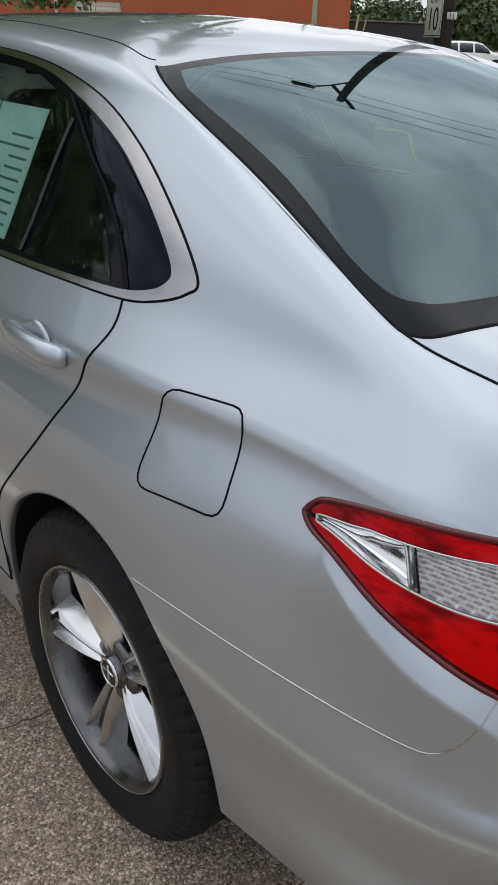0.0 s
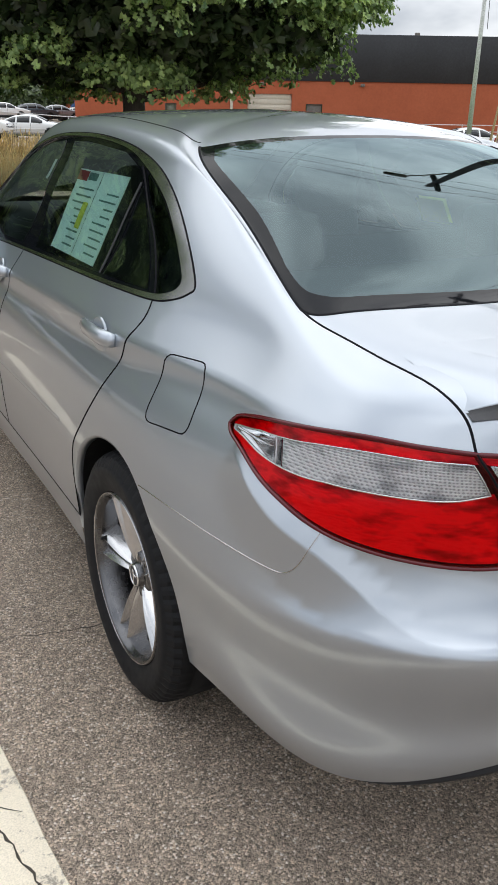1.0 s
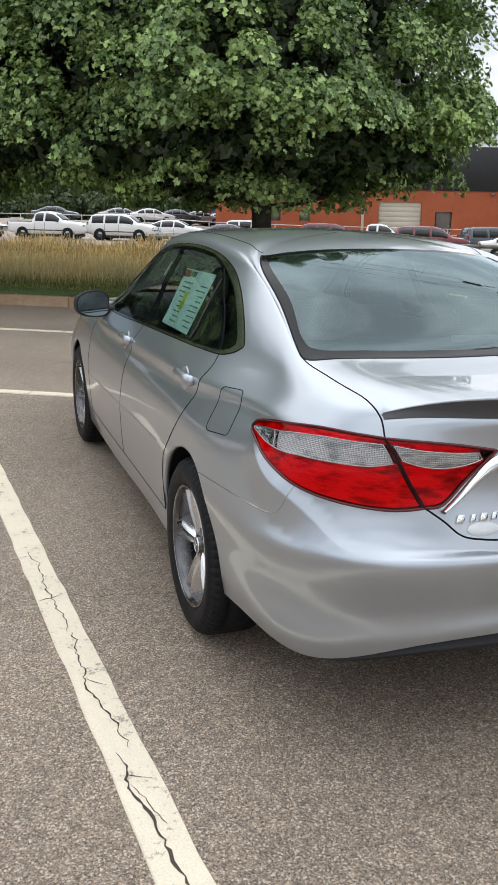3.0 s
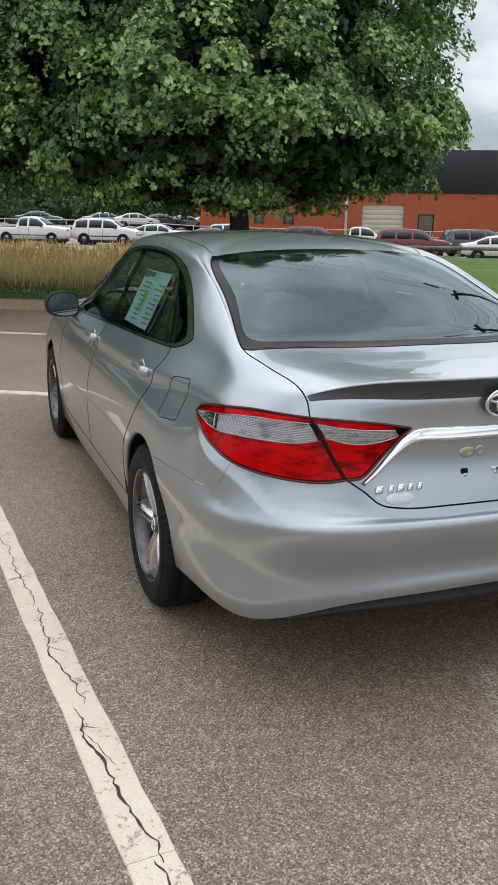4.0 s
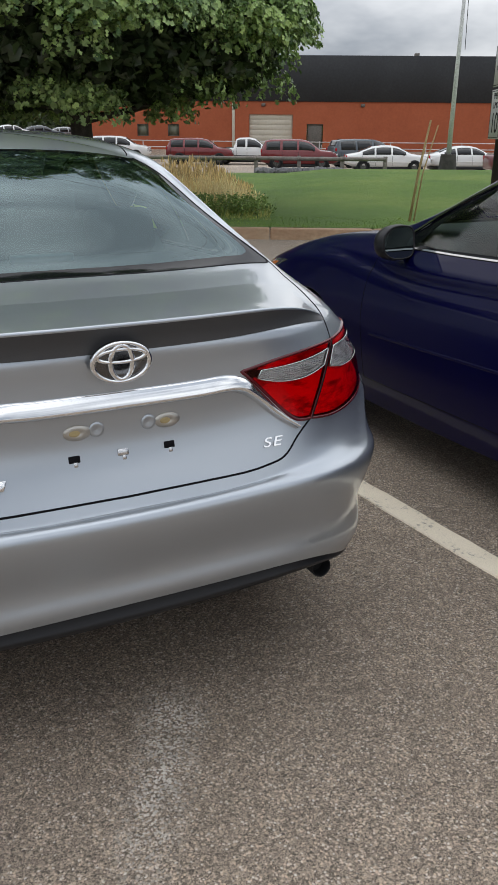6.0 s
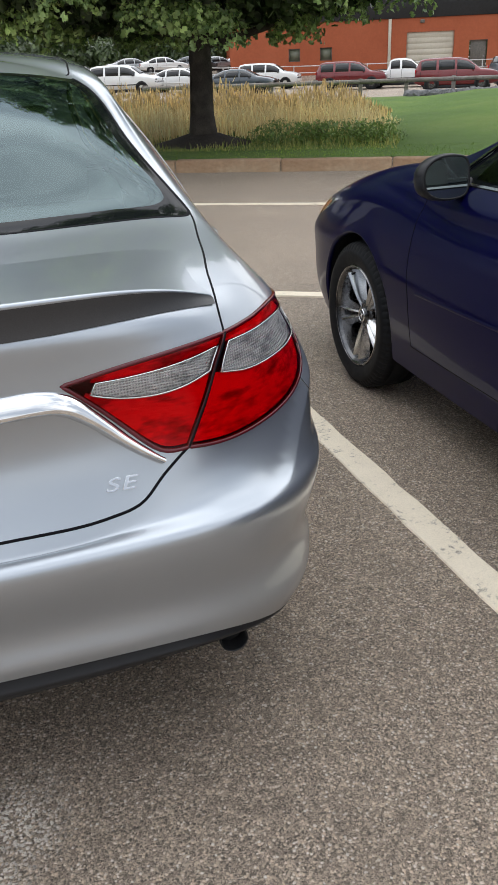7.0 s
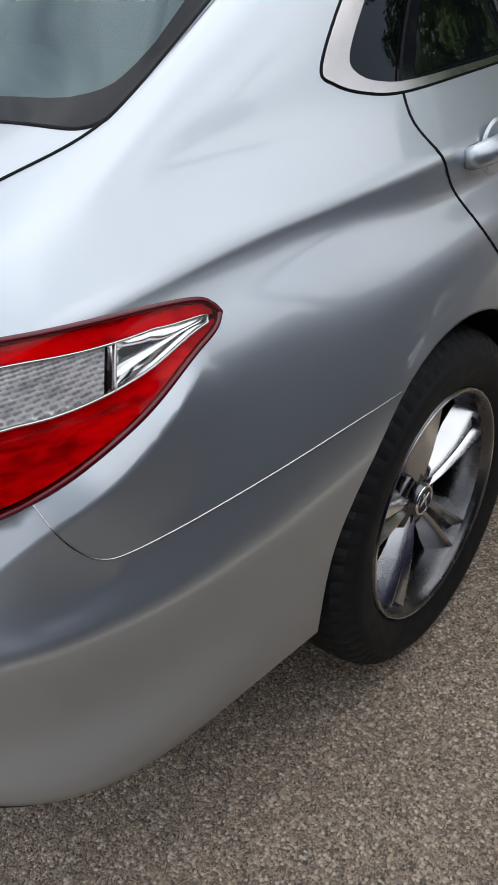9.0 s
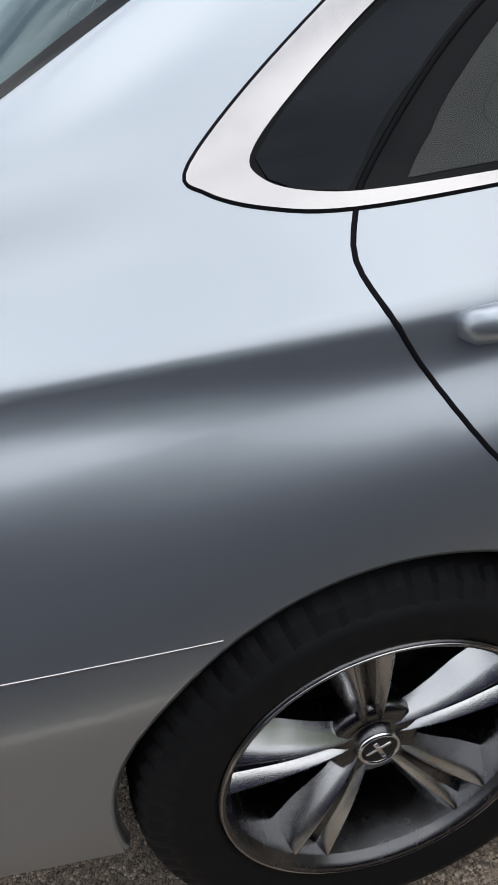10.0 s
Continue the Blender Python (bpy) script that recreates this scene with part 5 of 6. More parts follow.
def window_sheet(name, s, y0, y1, z0, z1, lean, label):
    """A printed sheet lying just inside a door glass."""
    ob = empty(name, label=label, category="paper sheet")

    def patch(nm, f0, f1, g0, g1, mat, depth, parent, n=8):
        rows = [[side_point(y0 + (y1 - y0) * (f0 + (f1 - f0) * i / n) + lean * (g0 + (g1 - g0) * j / n), z0 + (z1 - z0) * (g0 + (g1 - g0) * j / n), depth) for i in range(n + 1)] for j in range(n + 1)]
        verts = [v for r in rows for v in r]
        faces = [(j * (n + 1) + i, j * (n + 1) + i + 1, (j + 1) * (n + 1) + i + 1, (j + 1) * (n + 1) + i) for j in range(n) for i in range(n)]
        k = len(verts)
        verts += [(x * .9985 - s * .0003, y, z) for x, y, z in verts]
        faces += [tuple(k + q for q in f[::-1]) for f in faces]
        return part(nm, mesh_of(nm, verts, faces, mat), None, parent)

    def side_point(y, z, depth):
        uv = side([(y, z)])
        q = BODY.at(uv)[0] - BODY.normal(uv)[0] * depth
        return (s * q[0], q[1], q[2])

    if s < 0:
        for k, (f0, f1) in enumerate(((0.0, .49), (.51, 1.0))):
            page = patch("page", f0, f1, 0, 1, M["paper"], .011 + .001 * k, ob)
            rnd = random.Random(k + 3)
            for j in range(9):
                w = rnd.uniform(.45, .9)
                patch("text_bar", f0 + .05, f0 + .05 + .4 * w, .08 + .085 * j, .10 + .085 * j, M["paper_ink"], .0105, page, 3)
        patch("heading", .78, .99, .86, .98, M["paper_red"], .0100, ob, 3)
        patch("heading", .58, .76, .88, .97, M["paper_ink"], .0100, ob, 3)
        patch("mark", .56, .66, .30, .62, M["paper_yellow"], .0100, ob, 3)
    else:
        patch("page", 0, 1, 0, 1, M["paper_yellow"], .011, ob)
    return ob


window_sheet("window_sheet", -1, 1.64, 2.08, 1.035, 1.272, .02, "pale green printed sheets taped inside the rear door window")
window_sheet("window_sheet", 1, 1.86, 2.02, 1.06, 1.15, .0, "small yellow sheet inside the rear door window")


tag = empty("window_label", label="narrow white label inside the front door glass", category="label")
rows = [[BODY.at(side([(2.395 + .024 * i - .018 * j, 1.215 + .065 * j)]))[0] * [-1, 1, 1] + [.010, 0, 0] for i in (0, 1)] for j in (0, 1)]
pts = [tuple(p) for r in rows for p in r]
part("backing", mesh_of("label", pts + [(x + .001, y, z) for x, y, z in pts], [(0, 1, 3, 2), (6, 7, 5, 4)], M["sticker"], False), None, tag)


# ---- ground, lot and distance; lot axes: A along the kerb, B away from it ----
A, B = Vector((math.cos(radians(-29)), math.sin(radians(-29)), 0)), Vector((math.sin(radians(29)), math.cos(radians(29)), 0))
KERB, LANE_LINE, END_LINE = 10.85, 8.02, 4.32


def lot(a, b, z=0.0):
    p = A * a + B * b
    return Vector((p.x, p.y, z))


def ease(x):
    x = min(1.0, max(0.0, x))
    return x * x * (3 - 2 * x)


def soil(a, b):
    """Height of the ground: flat lot, verge and lawn beyond the kerb, then the lower lot that climbs to the left."""
    if b < KERB + 0.02:
        return 0.0
    verge = 0.14 + 0.06 * ease((b - 12) / 8) - 0.32 * ease((b - 24) / 14)
    verge += 0.25 * ease((a + .4) / 3) * ease((b - 12) / 9) * (1 - ease((b - 29) / 9))
    low = -0.45 + 0.3 * ease((-a - 8) / 10)
    z = verge + (low - verge) * ease((b - 36) / 6)
    left = ease((-a - 17) / 6)
    return z + ease((b - 69) / 6) * (left * (0.78 - z) + (1 - left) * (0.25 - z))


def sheet(name, a_list, b_list, mat, lift=0.0, **tags):
    verts = [lot(a, b, soil(a, b) + lift) for b in b_list for a in a_list]
    w = len(a_list)
    faces = [(j * w + i, j * w + i + 1, (j + 1) * w + i + 1, (j + 1) * w + i) for j in range(len(b_list) - 1) for i in range(w - 1)]
    return tagged(new(name, mesh_of(name, verts, faces, mat)), **tags)


wide = [-1500, -600, -250, -120] + list(range(-80, 81, 4)) + [120, 250, 600, 1500]
sheet("ground", wide, [-1500, -500, -150, -50, -20, -10, 0, 4, 8, KERB, KERB + .03] + [11 + 2 * k for k in range(46)] + [120, 200, 500, 1500], M["asphalt"],
      label="worn grey asphalt of the parking lot", category="ground", kind="structure")
sheet("verge_lawn", [-80 + 2 * k for k in range(81)], [KERB + .14, 11.3, 11.8, 12.5] + [13.5 + k for k in range(29)], M["lawn"], 0.025,
      label="mown green grass verge beyond the kerb", category="lawn", kind="structure")

# kerb of long rust-stained stones
kerb = empty("kerb", label="rust-stained concrete kerb along the drive", category="kerb", kind="structure")
stone = soft_box(1.0, .16, .36, .018, 2)
stone_mesh = bpy.data.meshes.new("kerb_stone")
stone.to_mesh(stone_mesh)
stone.free()
stone_mesh.materials.append(M["kerb"])
for k in range(46):
    a = -34 + 1.52 * k
    p = lot(a, KERB + .07, -0.015 + random.uniform(-.006, .006))
    ob = part("kerb_stone", stone_mesh, None, kerb)
    ob.matrix_basis = pose(p.x, p.y, p.z, 0, 0, -29 + random.uniform(-.25, .25)) @ Matrix.Diagonal((1.505, 1, 1, 1))


def strip(name, p, q, width, parent=None, mat="road_paint", lift=.005, label=""):
    """A painted line from p to q, laid in short lengths with slightly uneven edges."""
    p, q = Vector((*p, 0)), Vector((*q, 0))
    d = (q - p).normalized()
    c = Vector((-d.y, d.x, 0))
    n = max(2, int((q - p).length / .12))
    bm, prev = bmesh.new(), None
    for i in range(n + 1):
        s = p.lerp(q, i / n)
        e0, e1 = (width / 2 + random.uniform(-.004, .004) for _ in range(2))
        row = [bm.verts.new(s + c * e0 - Vector((0, 0, .002))), bm.verts.new(s + c * (e0 - .004) + Vector((0, 0, lift))), bm.verts.new(s - c * (e1 - .004) + Vector((0, 0, lift))), bm.verts.new(s - c * e1 - Vector((0, 0, .002)))]
        if prev:
            for k in range(3):
                bm.faces.new((prev[k], row[k], row[k + 1], prev[k + 1]))
        prev = row
    bmesh.ops.recalc_face_normals(bm, faces=bm.faces)
    ob = part(name, bm, M[mat], parent, smooth=False)
    return tagged(ob, label or "worn off-white painted parking line on asphalt", "road marking", kind="structure")


def lot2(a, b):
    p = lot(a, b)
    return (p.x, p.y)


stalls = [strip("parking_line", (-1.209, -.25), (-1.63, 4.95), .128), strip("parking_line", (1.482, -1.0), (1.30, 4.22), .115)]
strip("parking_line", (-1.076, -1.9), (-1.2088, -.2515), .128)
strip("parking_line", (4.15, -3.0), (4.0, 2.75), .115)
strip("parking_line", (-4.2, .6), (-4.42, 6.6), .115)
strip("lane_line", lot2(-40, END_LINE), lot2(40, END_LINE), .11, lift=.009)
strip("lane_line", lot2(-40, LANE_LINE), lot2(40, LANE_LINE), .10, lift=.009)


def crack(start, end, width, wander, seed, lift=.0062, label="dark open crack in the worn paint"):
    """A jagged crack as a thin dark sliver of uneven width."""
    rnd = random.Random(seed)
    p, q = Vector((*start, lift)), Vector((*end, lift))
    d = (q - p).normalized()
    c = Vector((-d.y, d.x, 0))
    n = int((q - p).length / .018)
    off, bm, prev = 0.0, bmesh.new(), None
    for i in range(n + 1):
        off = off * .93 + rnd.uniform(-1, 1) * wander
        w = width * (.35 + rnd.random()) * math.sin(math.pi * min(1, max(.02, i / n))) ** .3 / 2
        s = p.lerp(q, i / n) + c * off
        row = [bm.verts.new(s + c * w), bm.verts.new(s - c * w)]
        if prev:
            bm.faces.new((prev[0], prev[1], row[1], row[0]))
        prev = row
    return tagged(part("crack", bm, M["crack"], None, smooth=False), label, "crack", kind="structure")


crack((-1.190, -.28), (-1.258, .45), .0085, .010, 3)
crack((-1.165, -.62), (-1.195, -.26), .008, .009, 13)
crack((-1.225, .12), (-1.285, .30), .0028, .008, 14)
crack((-1.20, .30), (-1.275, .36), .0028, .006, 15)
crack((-1.255, .80), (-1.335, .86), .0028, .006, 16)
crack((-1.258, .45), (-1.322, 1.20), .0065, .011, 4)
crack((-1.325, 1.2), (-1.39, 2.0), .005, .010, 6)
crack((-1.405, 1.48), (-1.30, 1.51), .005, .006, 5)
crack((-1.30, 1.51), (-.62, 1.36), .0045, .010, 7, label="thin crack running across the asphalt")

# ---- the brick-red warehouse ----
hall = empty("warehouse", label="long orange-red warehouse with a black upper band", category="building")


def lot_box(a0, a1, b0, b1, z0, z1, r=0.02, bm=None, seg=1):
    c = lot((a0 + a1) / 2, (b0 + b1) / 2, (z0 + z1) / 2)
    return soft_box(abs(a1 - a0), abs(b1 - b0), z1 - z0, r, seg, (c.x, c.y, c.z, 0, 0, -29), bm)


W0, Z0, ZB, ZT = 75.3, 0.1, 4.25, 7.9
openings = [(-11.9, -10.9, 1.35, 2.35, "window"), (-9.2, -8.2, 1.35, 2.35, "window"), (-2.05, 1.75, .2, 3.2, "gate"), (2.98, 4.42, .2, 2.45, "door")]
edges_a = [-17.0] + [x for o in openings for x in o[:2]] + [21.0]
for k in range(0, len(edges_a), 2):
    part("wall", lot_box(edges_a[k], edges_a[k + 1], W0, W0 + .4, Z0 - .4, ZB, .0), M["orange_wall"], hall, smooth=False)
for a0, a1, z0, z1, kind in openings:
    part("wall", lot_box(a0, a1, W0, W0 + .4, z1, ZB, .0), M["orange_wall"], hall, smooth=False)
    if z0 > .5:
        part("wall", lot_box(a0, a1, W0, W0 + .4, Z0 - .4, z0, .0), M["orange_wall"], hall, smooth=False)
    if kind == "gate":
        gate = part("roller_door", lot_box(a0, a1, W0 + .16, W0 + .2, z0, z1, 0), M["cream_door"], hall, "cream sectional roller door")
        for i in range(7):
            h = (z1 - z0) / 7
            part("slat", lot_box(a0 + .06, a1 - .06, W0 + .12, W0 + .17, z0 + h * i + .002, z0 + h * (i + 1) - .002, .003), M["cream_door"], gate)
    elif kind == "door":
        d = part("steel_door", lot_box(a0 + .1, a1 - .1, W0 + .14, W0 + .2, z0, z1 - .1, .01), M["grey_door"], hall, "grey steel door")
        part("door_frame", lot_box(a0, a1, W0 + .1, W0 + .2, z1 - .1, z1, .01), M["grey_door"], d)
        part("door_handle", lot_box(a1 - .3, a1 - .18, W0 + .09, W0 + .14, 1.2, 1.26, .01), M["alloy"], d)
    else:
        wdw = part("window", lot_box(a0 + .07, a1 - .07, W0 + .14, W0 + .18, z0 + .07, z1 - .07, 0), M["dusty_glass"], hall, "small dusty window")
        for x0, x1, y0, y1 in ((a0, a0 + .07, z0, z1), (a1 - .07, a1, z0, z1), (a0 + .07, a1 - .07, z0, z0 + .07), (a0 + .07, a1 - .07, z1 - .07, z1)):
            part("window_frame", lot_box(x0, x1, W0 + .08, W0 + .2, y0, y1, .0), M["grey_door"], wdw)
part("upper_band", lot_box(-17.2, 21.2, W0 - .12, W0 + .5, ZB, ZT, .03), M["black_clad"], hall, "black ribbed metal upper band")
part("side_wall", lot_box(20.6, 21.0, W0 + .4, W0 + 40, Z0 - .4, ZB, 0), M["orange_wall"], hall, smooth=False)
part("side_wall", lot_box(-17.0, -16.6, W0 + .4, W0 + 40, Z0 - .4, ZB, 0), M["orange_wall"], hall, smooth=False)
part("side_band", lot_box(20.7, 21.2, W0 + .5, W0 + 40, ZB, ZT, 0), M["black_clad"], hall, smooth=False)
part("side_band", lot_box(-17.2, -16.7, W0 + .5, W0 + 40, ZB, ZT, 0), M["black_clad"], hall, smooth=False)
part("roof", lot_box(-16.7, 20.7, W0 + .5, W0 + 40, ZT - .5, ZT - .2, 0), M["black_clad"], hall, smooth=False)
part("roof_vent", lot_box(12.1, 12.5, W0 + 1, W0 + 1.4, ZT - .3, ZT + .3, .03), M["grey_door"], hall)
part("downpipe", lot_box(-3.55, -3.3, W0 - .14, W0 - .01, Z0, ZB, .03), M["cream_door"], hall, "pale downpipe")
for a in (7.6, -1.0):
    lampb = part("wall_lamp", lot_box(a, a + .35, W0 - .2, W0 - .01, 3.85, 4.1, .04), M["grey_door"], hall)


def rail_fence(name, a0, a1, b, dz, step, mat, label, height=1.1, rails=(1.0,), thick=.06):
    f = empty(name, label=label, category="fence")
    n = int((a1 - a0) / step)
    for i in range(n + 1):
        a = a0 + step * i
        z = soil(a, b)
        part("post", lot_box(a - thick, a + thick, b - thick, b + thick, z - .2, z + height + dz, .01), mat, f)
    for h in rails:
        for i in range(n):
            p, q = a0 + step * i, a0 + step * (i + 1)
            zp, zq = soil(p, b) + h + dz, soil(q, b) + h + dz
            part("rail", tube([lot(p, b - .1, zp), lot(q, b - .1, zq)], thick, 6), mat, f)
    return f


rail_fence("guard_rail", -12.3, 6.2, 37.8, .18, 1.95, M["old_wood"], "weathered grey timber guard rail beyond the lawn", .62, (.50,), .085)
rail_fence("pipe_fence", -50, 21, 72.5, 0, 3.0, M["white_pipe"], "thin white pipe fence before the warehouse", 1.05, (1.0, .5), .035)

# lamp standard on the lawn
P0 = lot(6.80, 31.4, soil(6.8, 31.4))
standard = empty("lamp_standard", label="tall pale steel lamp standard on a dark ribbed base", category="lamp post")
part("base", lathe([(z, .34 - .1 * z + .012 * (i % 2)) for i, z in enumerate(np.linspace(-.1, .62, 14))] + [(.62, .05)], 20, "z"), M["dark_concrete"], standard, at=Matrix.Translation(P0))
part("mast", tube([P0 + Vector((0, 0, .5)), P0 + Vector((.05, 0, 4)), P0 + Vector((.12, 0, 7.3))], [.095, .075, .055], 12), M["white_pipe"], standard)
part("arm", tube([P0 + Vector((.12, 0, 7.25)), P0 + Vector((.28, -.12, 7.5)), P0 + Vector((.9, -.5, 7.62))], .04, 8), M["white_pipe"], standard)
part("lamp_head", soft_box(.7, .3, .14, .05, 2, (P0.x + 1.2, P0.y - .7, 7.64, 0, 0, -29)), M["grey_door"], standard)
part("cable", tube([P0 + Vector((.16, -.02, 7.2)), P0 + Vector((.24, -.06, 5.7)), P0 + Vector((.25, -.1, 4.2))], .012, 5), M["black_plastic"], standard)

# leaning stakes
for d, thick in ((0, 1.0), (.07, .6)):
    p = lot(2.41 + d, 12.1, soil(2.41, 12.1))
    stake = tube([p - Vector((0, 0, .2)), p + Vector((.22, .10, .75)), p + Vector((.50 + d, .24, 1.55 - d))], [.022 * thick, .020 * thick, .016 * thick], 8)
    tagged(part("stake", stake, M["yellow_wood"], None), "leaning yellowed wooden stake in the lawn", "stake", "stakes")

# timber pole with two road signs
T0 = lot(3.64, 11.45, soil(3.64, 11.45))
pole = empty("utility_pole", label="dark timber utility pole with road signs beside the kerb", category="utility pole")
part("shaft", tube([T0 - Vector((0, 0, .3)), T0 + Vector((0, 0, 4)), T0 + Vector((0, 0, 9))], [.13, .12, .10], 14), M["dark_timber"], pole)
face = Matrix.Translation(T0) @ pose(0, 0, 0, 0, 0, -29) @ Matrix(((0, 0, -1, -.17), (-1, 0, 0, 0), (0, 1, 0, 0), (0, 0, 0, 1)))


def sign_board(name, w, h, at, label):
    ob = part(name, soft_box(w, h, .006, .002, 1), M["sign_white"], pole, label)
    ob.matrix_basis = face @ Matrix.Translation(at)
    for x, y, sx, sy in ((0, h / 2 - .02, w - .03, .010), (0, -h / 2 + .02, w - .03, .010), (w / 2 - .02, 0, .010, h - .05), (-w / 2 + .02, 0, .010, h - .05)):
        part("border", soft_box(sx, sy, .002, 0), M["gap"], ob, at=pose(x, y, .0045))
    return ob


def words(text, size, mat, parent, at, name="lettering"):
    cu = bpy.data.curves.new(name, "FONT")
    cu.body, cu.size, cu.extrude, cu.align_x, cu.align_y = text, size, .001, "CENTER", "CENTER"
    t = new(name, cu)
    me = bpy.data.meshes.new_from_object(t.evaluated_get(bpy.context.evaluated_depsgraph_get()))
    bpy.data.objects.remove(t)
    return part(name, me, mat, parent, at=at)


upper = sign_board("upper_sign", .60, .56, (0, 2.28, 0), "white sign with a black arrow")
part("arrow", soft_box(.30, .07, .002, 0, 1, (0, .03, .005, 0, 0, 25)), M["gap"], upper)
part("arrow_head", soft_box(.14, .14, .002, 0, 1, (.1, .08, .005, 0, 0, 25)), M["gap"], upper)
limit = sign_board("limit_sign", .60, .68, (0, 1.62, 0), "white speed limit sign")
words("10", .40, M["gap"], limit, pose(0, -.13, .005))
words("SPEED", .12, M["gap"], limit, pose(0, .25, .005))
words("LIMIT", .12, M["gap"], limit, pose(0, .12, .005))
for i in range(3):
    part("number_bar", soft_box(.05, .09, .004, .001, 1), M["sign_white"], pole).matrix_basis = Matrix.Translation(T0 + Vector((-.13 + .035 * i, -.16 - .03 * i, 1.55))) @ pose(0, 0, 0, 90, 0, -10)

# street lamp on the pole's arm, and overhead wires
arm_ = [T0 + Vector((0, 0, 7.5)) - A * .1, T0 + Vector((0, 0, 7.9)) - A * .5 - B * .2, T0 + Vector((0, 0, 8.1)) - A * 1.0 - B * .5]
part("lamp_arm", tube(arm_, .035, 8), M["grey_door"], pole)
part("lamp_head", soft_box(.55, .24, .16, .06, 3, (*(arm_[-1] - A * .2), 0, 0, -29)), M["grey_door"], pole, "grey street lamp head")
part("cross_bar", soft_box(1.9, .1, .12, .01, 1, (*(T0 + Vector((0, 0, 8.6))), 0, 0, 61)), M["dark_timber"], pole)
for d in (-.8, .0, .8):
    wire = [T0 + A * q + B * d + Vector((0, 0, 8.75 + .0011 * q * q - .03 * abs(q))) for q in range(-42, 43, 6)]
    tagged(part("overhead_wire", tube(wire, .013, 6), M["black_plastic"], None), "black overhead wire strung from the timber pole", "wire", "overhead wires")


# ---- parked cars of the far lot ----
def far_car(name, paint, a, b, heading, kind, label):
    """A parked car at a distance: shaped body, cabin, windows, wheels and lamps."""
    # side view as (along, height, rail half-width share); then belt, door glass and the two screens
    length, hw, belt, profile, doors, back, front = {
        "sedan": (4.8, .90, .93, "-2.4 .78 .74, -2.33 .97 .78, -1.78 1.05 .80, -1.45 1.19 .73, -.95 1.38 .66, -.4 1.45 .65, .1 1.45 .65, .5 1.38 .67, 1.25 1.02 .80, 1.9 .93 .78, 2.28 .82 .75, 2.4 .66 .70", ((-1.5, -.80), (-.74, .12), (.18, .95)), (-1.70, -.98), (.55, 1.20)),
        "suv": (4.6, .92, 1.06, "-2.3 1.0 .78, -2.26 1.2 .76, -2.02 1.63 .70, -1.7 1.70 .70, -.6 1.73 .70, .15 1.71 .70, .55 1.62 .70, 1.25 1.15 .82, 1.9 1.07 .80, 2.2 .96 .78, 2.3 .80 .72", ((-1.98, -1.12), (-1.02, -.12), (-.04, .95)), (-2.24, -2.05), (.60, 1.20)),
        "van": (5.0, .96, 1.03, "-2.5 1.0 .80, -2.46 1.25 .78, -2.25 1.66 .72, -1.9 1.73 .72, -.8 1.76 .72, .3 1.73 .72, .8 1.60 .72, 1.65 1.10 .82, 2.2 .96 .80, 2.42 .84 .76, 2.5 .70 .72", ((-2.15, -1.12), (-1.02, .05), (.14, 1.25)), (-2.44, -2.28), (.85, 1.60)),
        "pickup": (5.4, .97, 1.10, "-2.7 1.04 .92, -2.66 1.11 .92, -1.0 1.11 .92, -.93 1.13 .92, -.76 1.66 .71, -.5 1.76 .70, .15 1.78 .70, .6 1.69 .70, 1.25 1.20 .85, 2.2 1.11 .84, 2.62 1.02 .80, 2.7 .85 .75", ((-.72, -.10), (.0, .98)), (-.90, -.78), (.66, 1.21))}[kind]
    line = np.array([[float(v) for v in q.split()] for q in profile.split(",")])
    c = lot(a, b, soil(a, b))
    ob = empty(name, pose(c.x, c.y, c.z, 0, 0, -29 + heading), label=label, category="car", group="parked cars of the far lot")

    def section(y):
        """Half a cross-section, from the sill up to the middle of the roof."""
        top, share = np.interp(y, line[:, 0], line[:, 1]), np.interp(y, line[:, 0], line[:, 2])
        w = hw * (1 - .14 * (abs(y) / (length / 2)) ** 5)
        low, waist = .30 + .16 * (abs(y) / (length / 2)) ** 6, min(belt, top - .05)
        rail = w * share
        return [(.86 * w, low), (.97 * w, low + .10), (w, low + .30), (.985 * w, waist - .10), (.945 * w, waist), (rail, top - .05), (rail * .82, top - .012), (rail * .5, top + .008), (0, top + .016)]

    bm, prev = bmesh.new(), None
    stations = sorted(set(np.round(np.linspace(-length / 2, length / 2, 44), 3)) | set(line[:, 0]))
    for y in stations:
        half_ = section(y)
        ring_ = [(-x, z) for x, z in half_[:-1]] + [(x, z) for x, z in half_[::-1]]
        row = [bm.verts.new((x, y, z)) for x, z in ring_]
        if prev:
            for i in range(len(row)):
                k = (i + 1) % len(row)
                bm.faces.new((prev[i], prev[k], row[k], row[i]))
        else:
            bm.faces.new(row)
        prev = row
    bm.faces.new(prev[::-1])
    bmesh.ops.recalc_face_normals(bm, faces=bm.faces)
    part("body", bm, paint, ob)
    part("sill", soft_box(hw * 1.88, length * .80, .17, .04, 1, (0, 0, .245)), M["black_plastic"], ob)

    def grid(nm, rows_, mat="far_glass"):
        """A thin pane through rows of points."""
        b2 = bmesh.new()
        vs = [[b2.verts.new(p) for p in r_] for r_ in rows_]
        for r0, r1 in zip(vs, vs[1:]):
            for i in range(len(r0) - 1):
                b2.faces.new((r0[i], r0[i + 1], r1[i + 1], r1[i]))
        bmesh.ops.recalc_face_normals(b2, faces=b2.faces)
        bmesh.ops.solidify(b2, geom=b2.faces[:], thickness=.02)
        part(nm, b2, M[mat], ob)

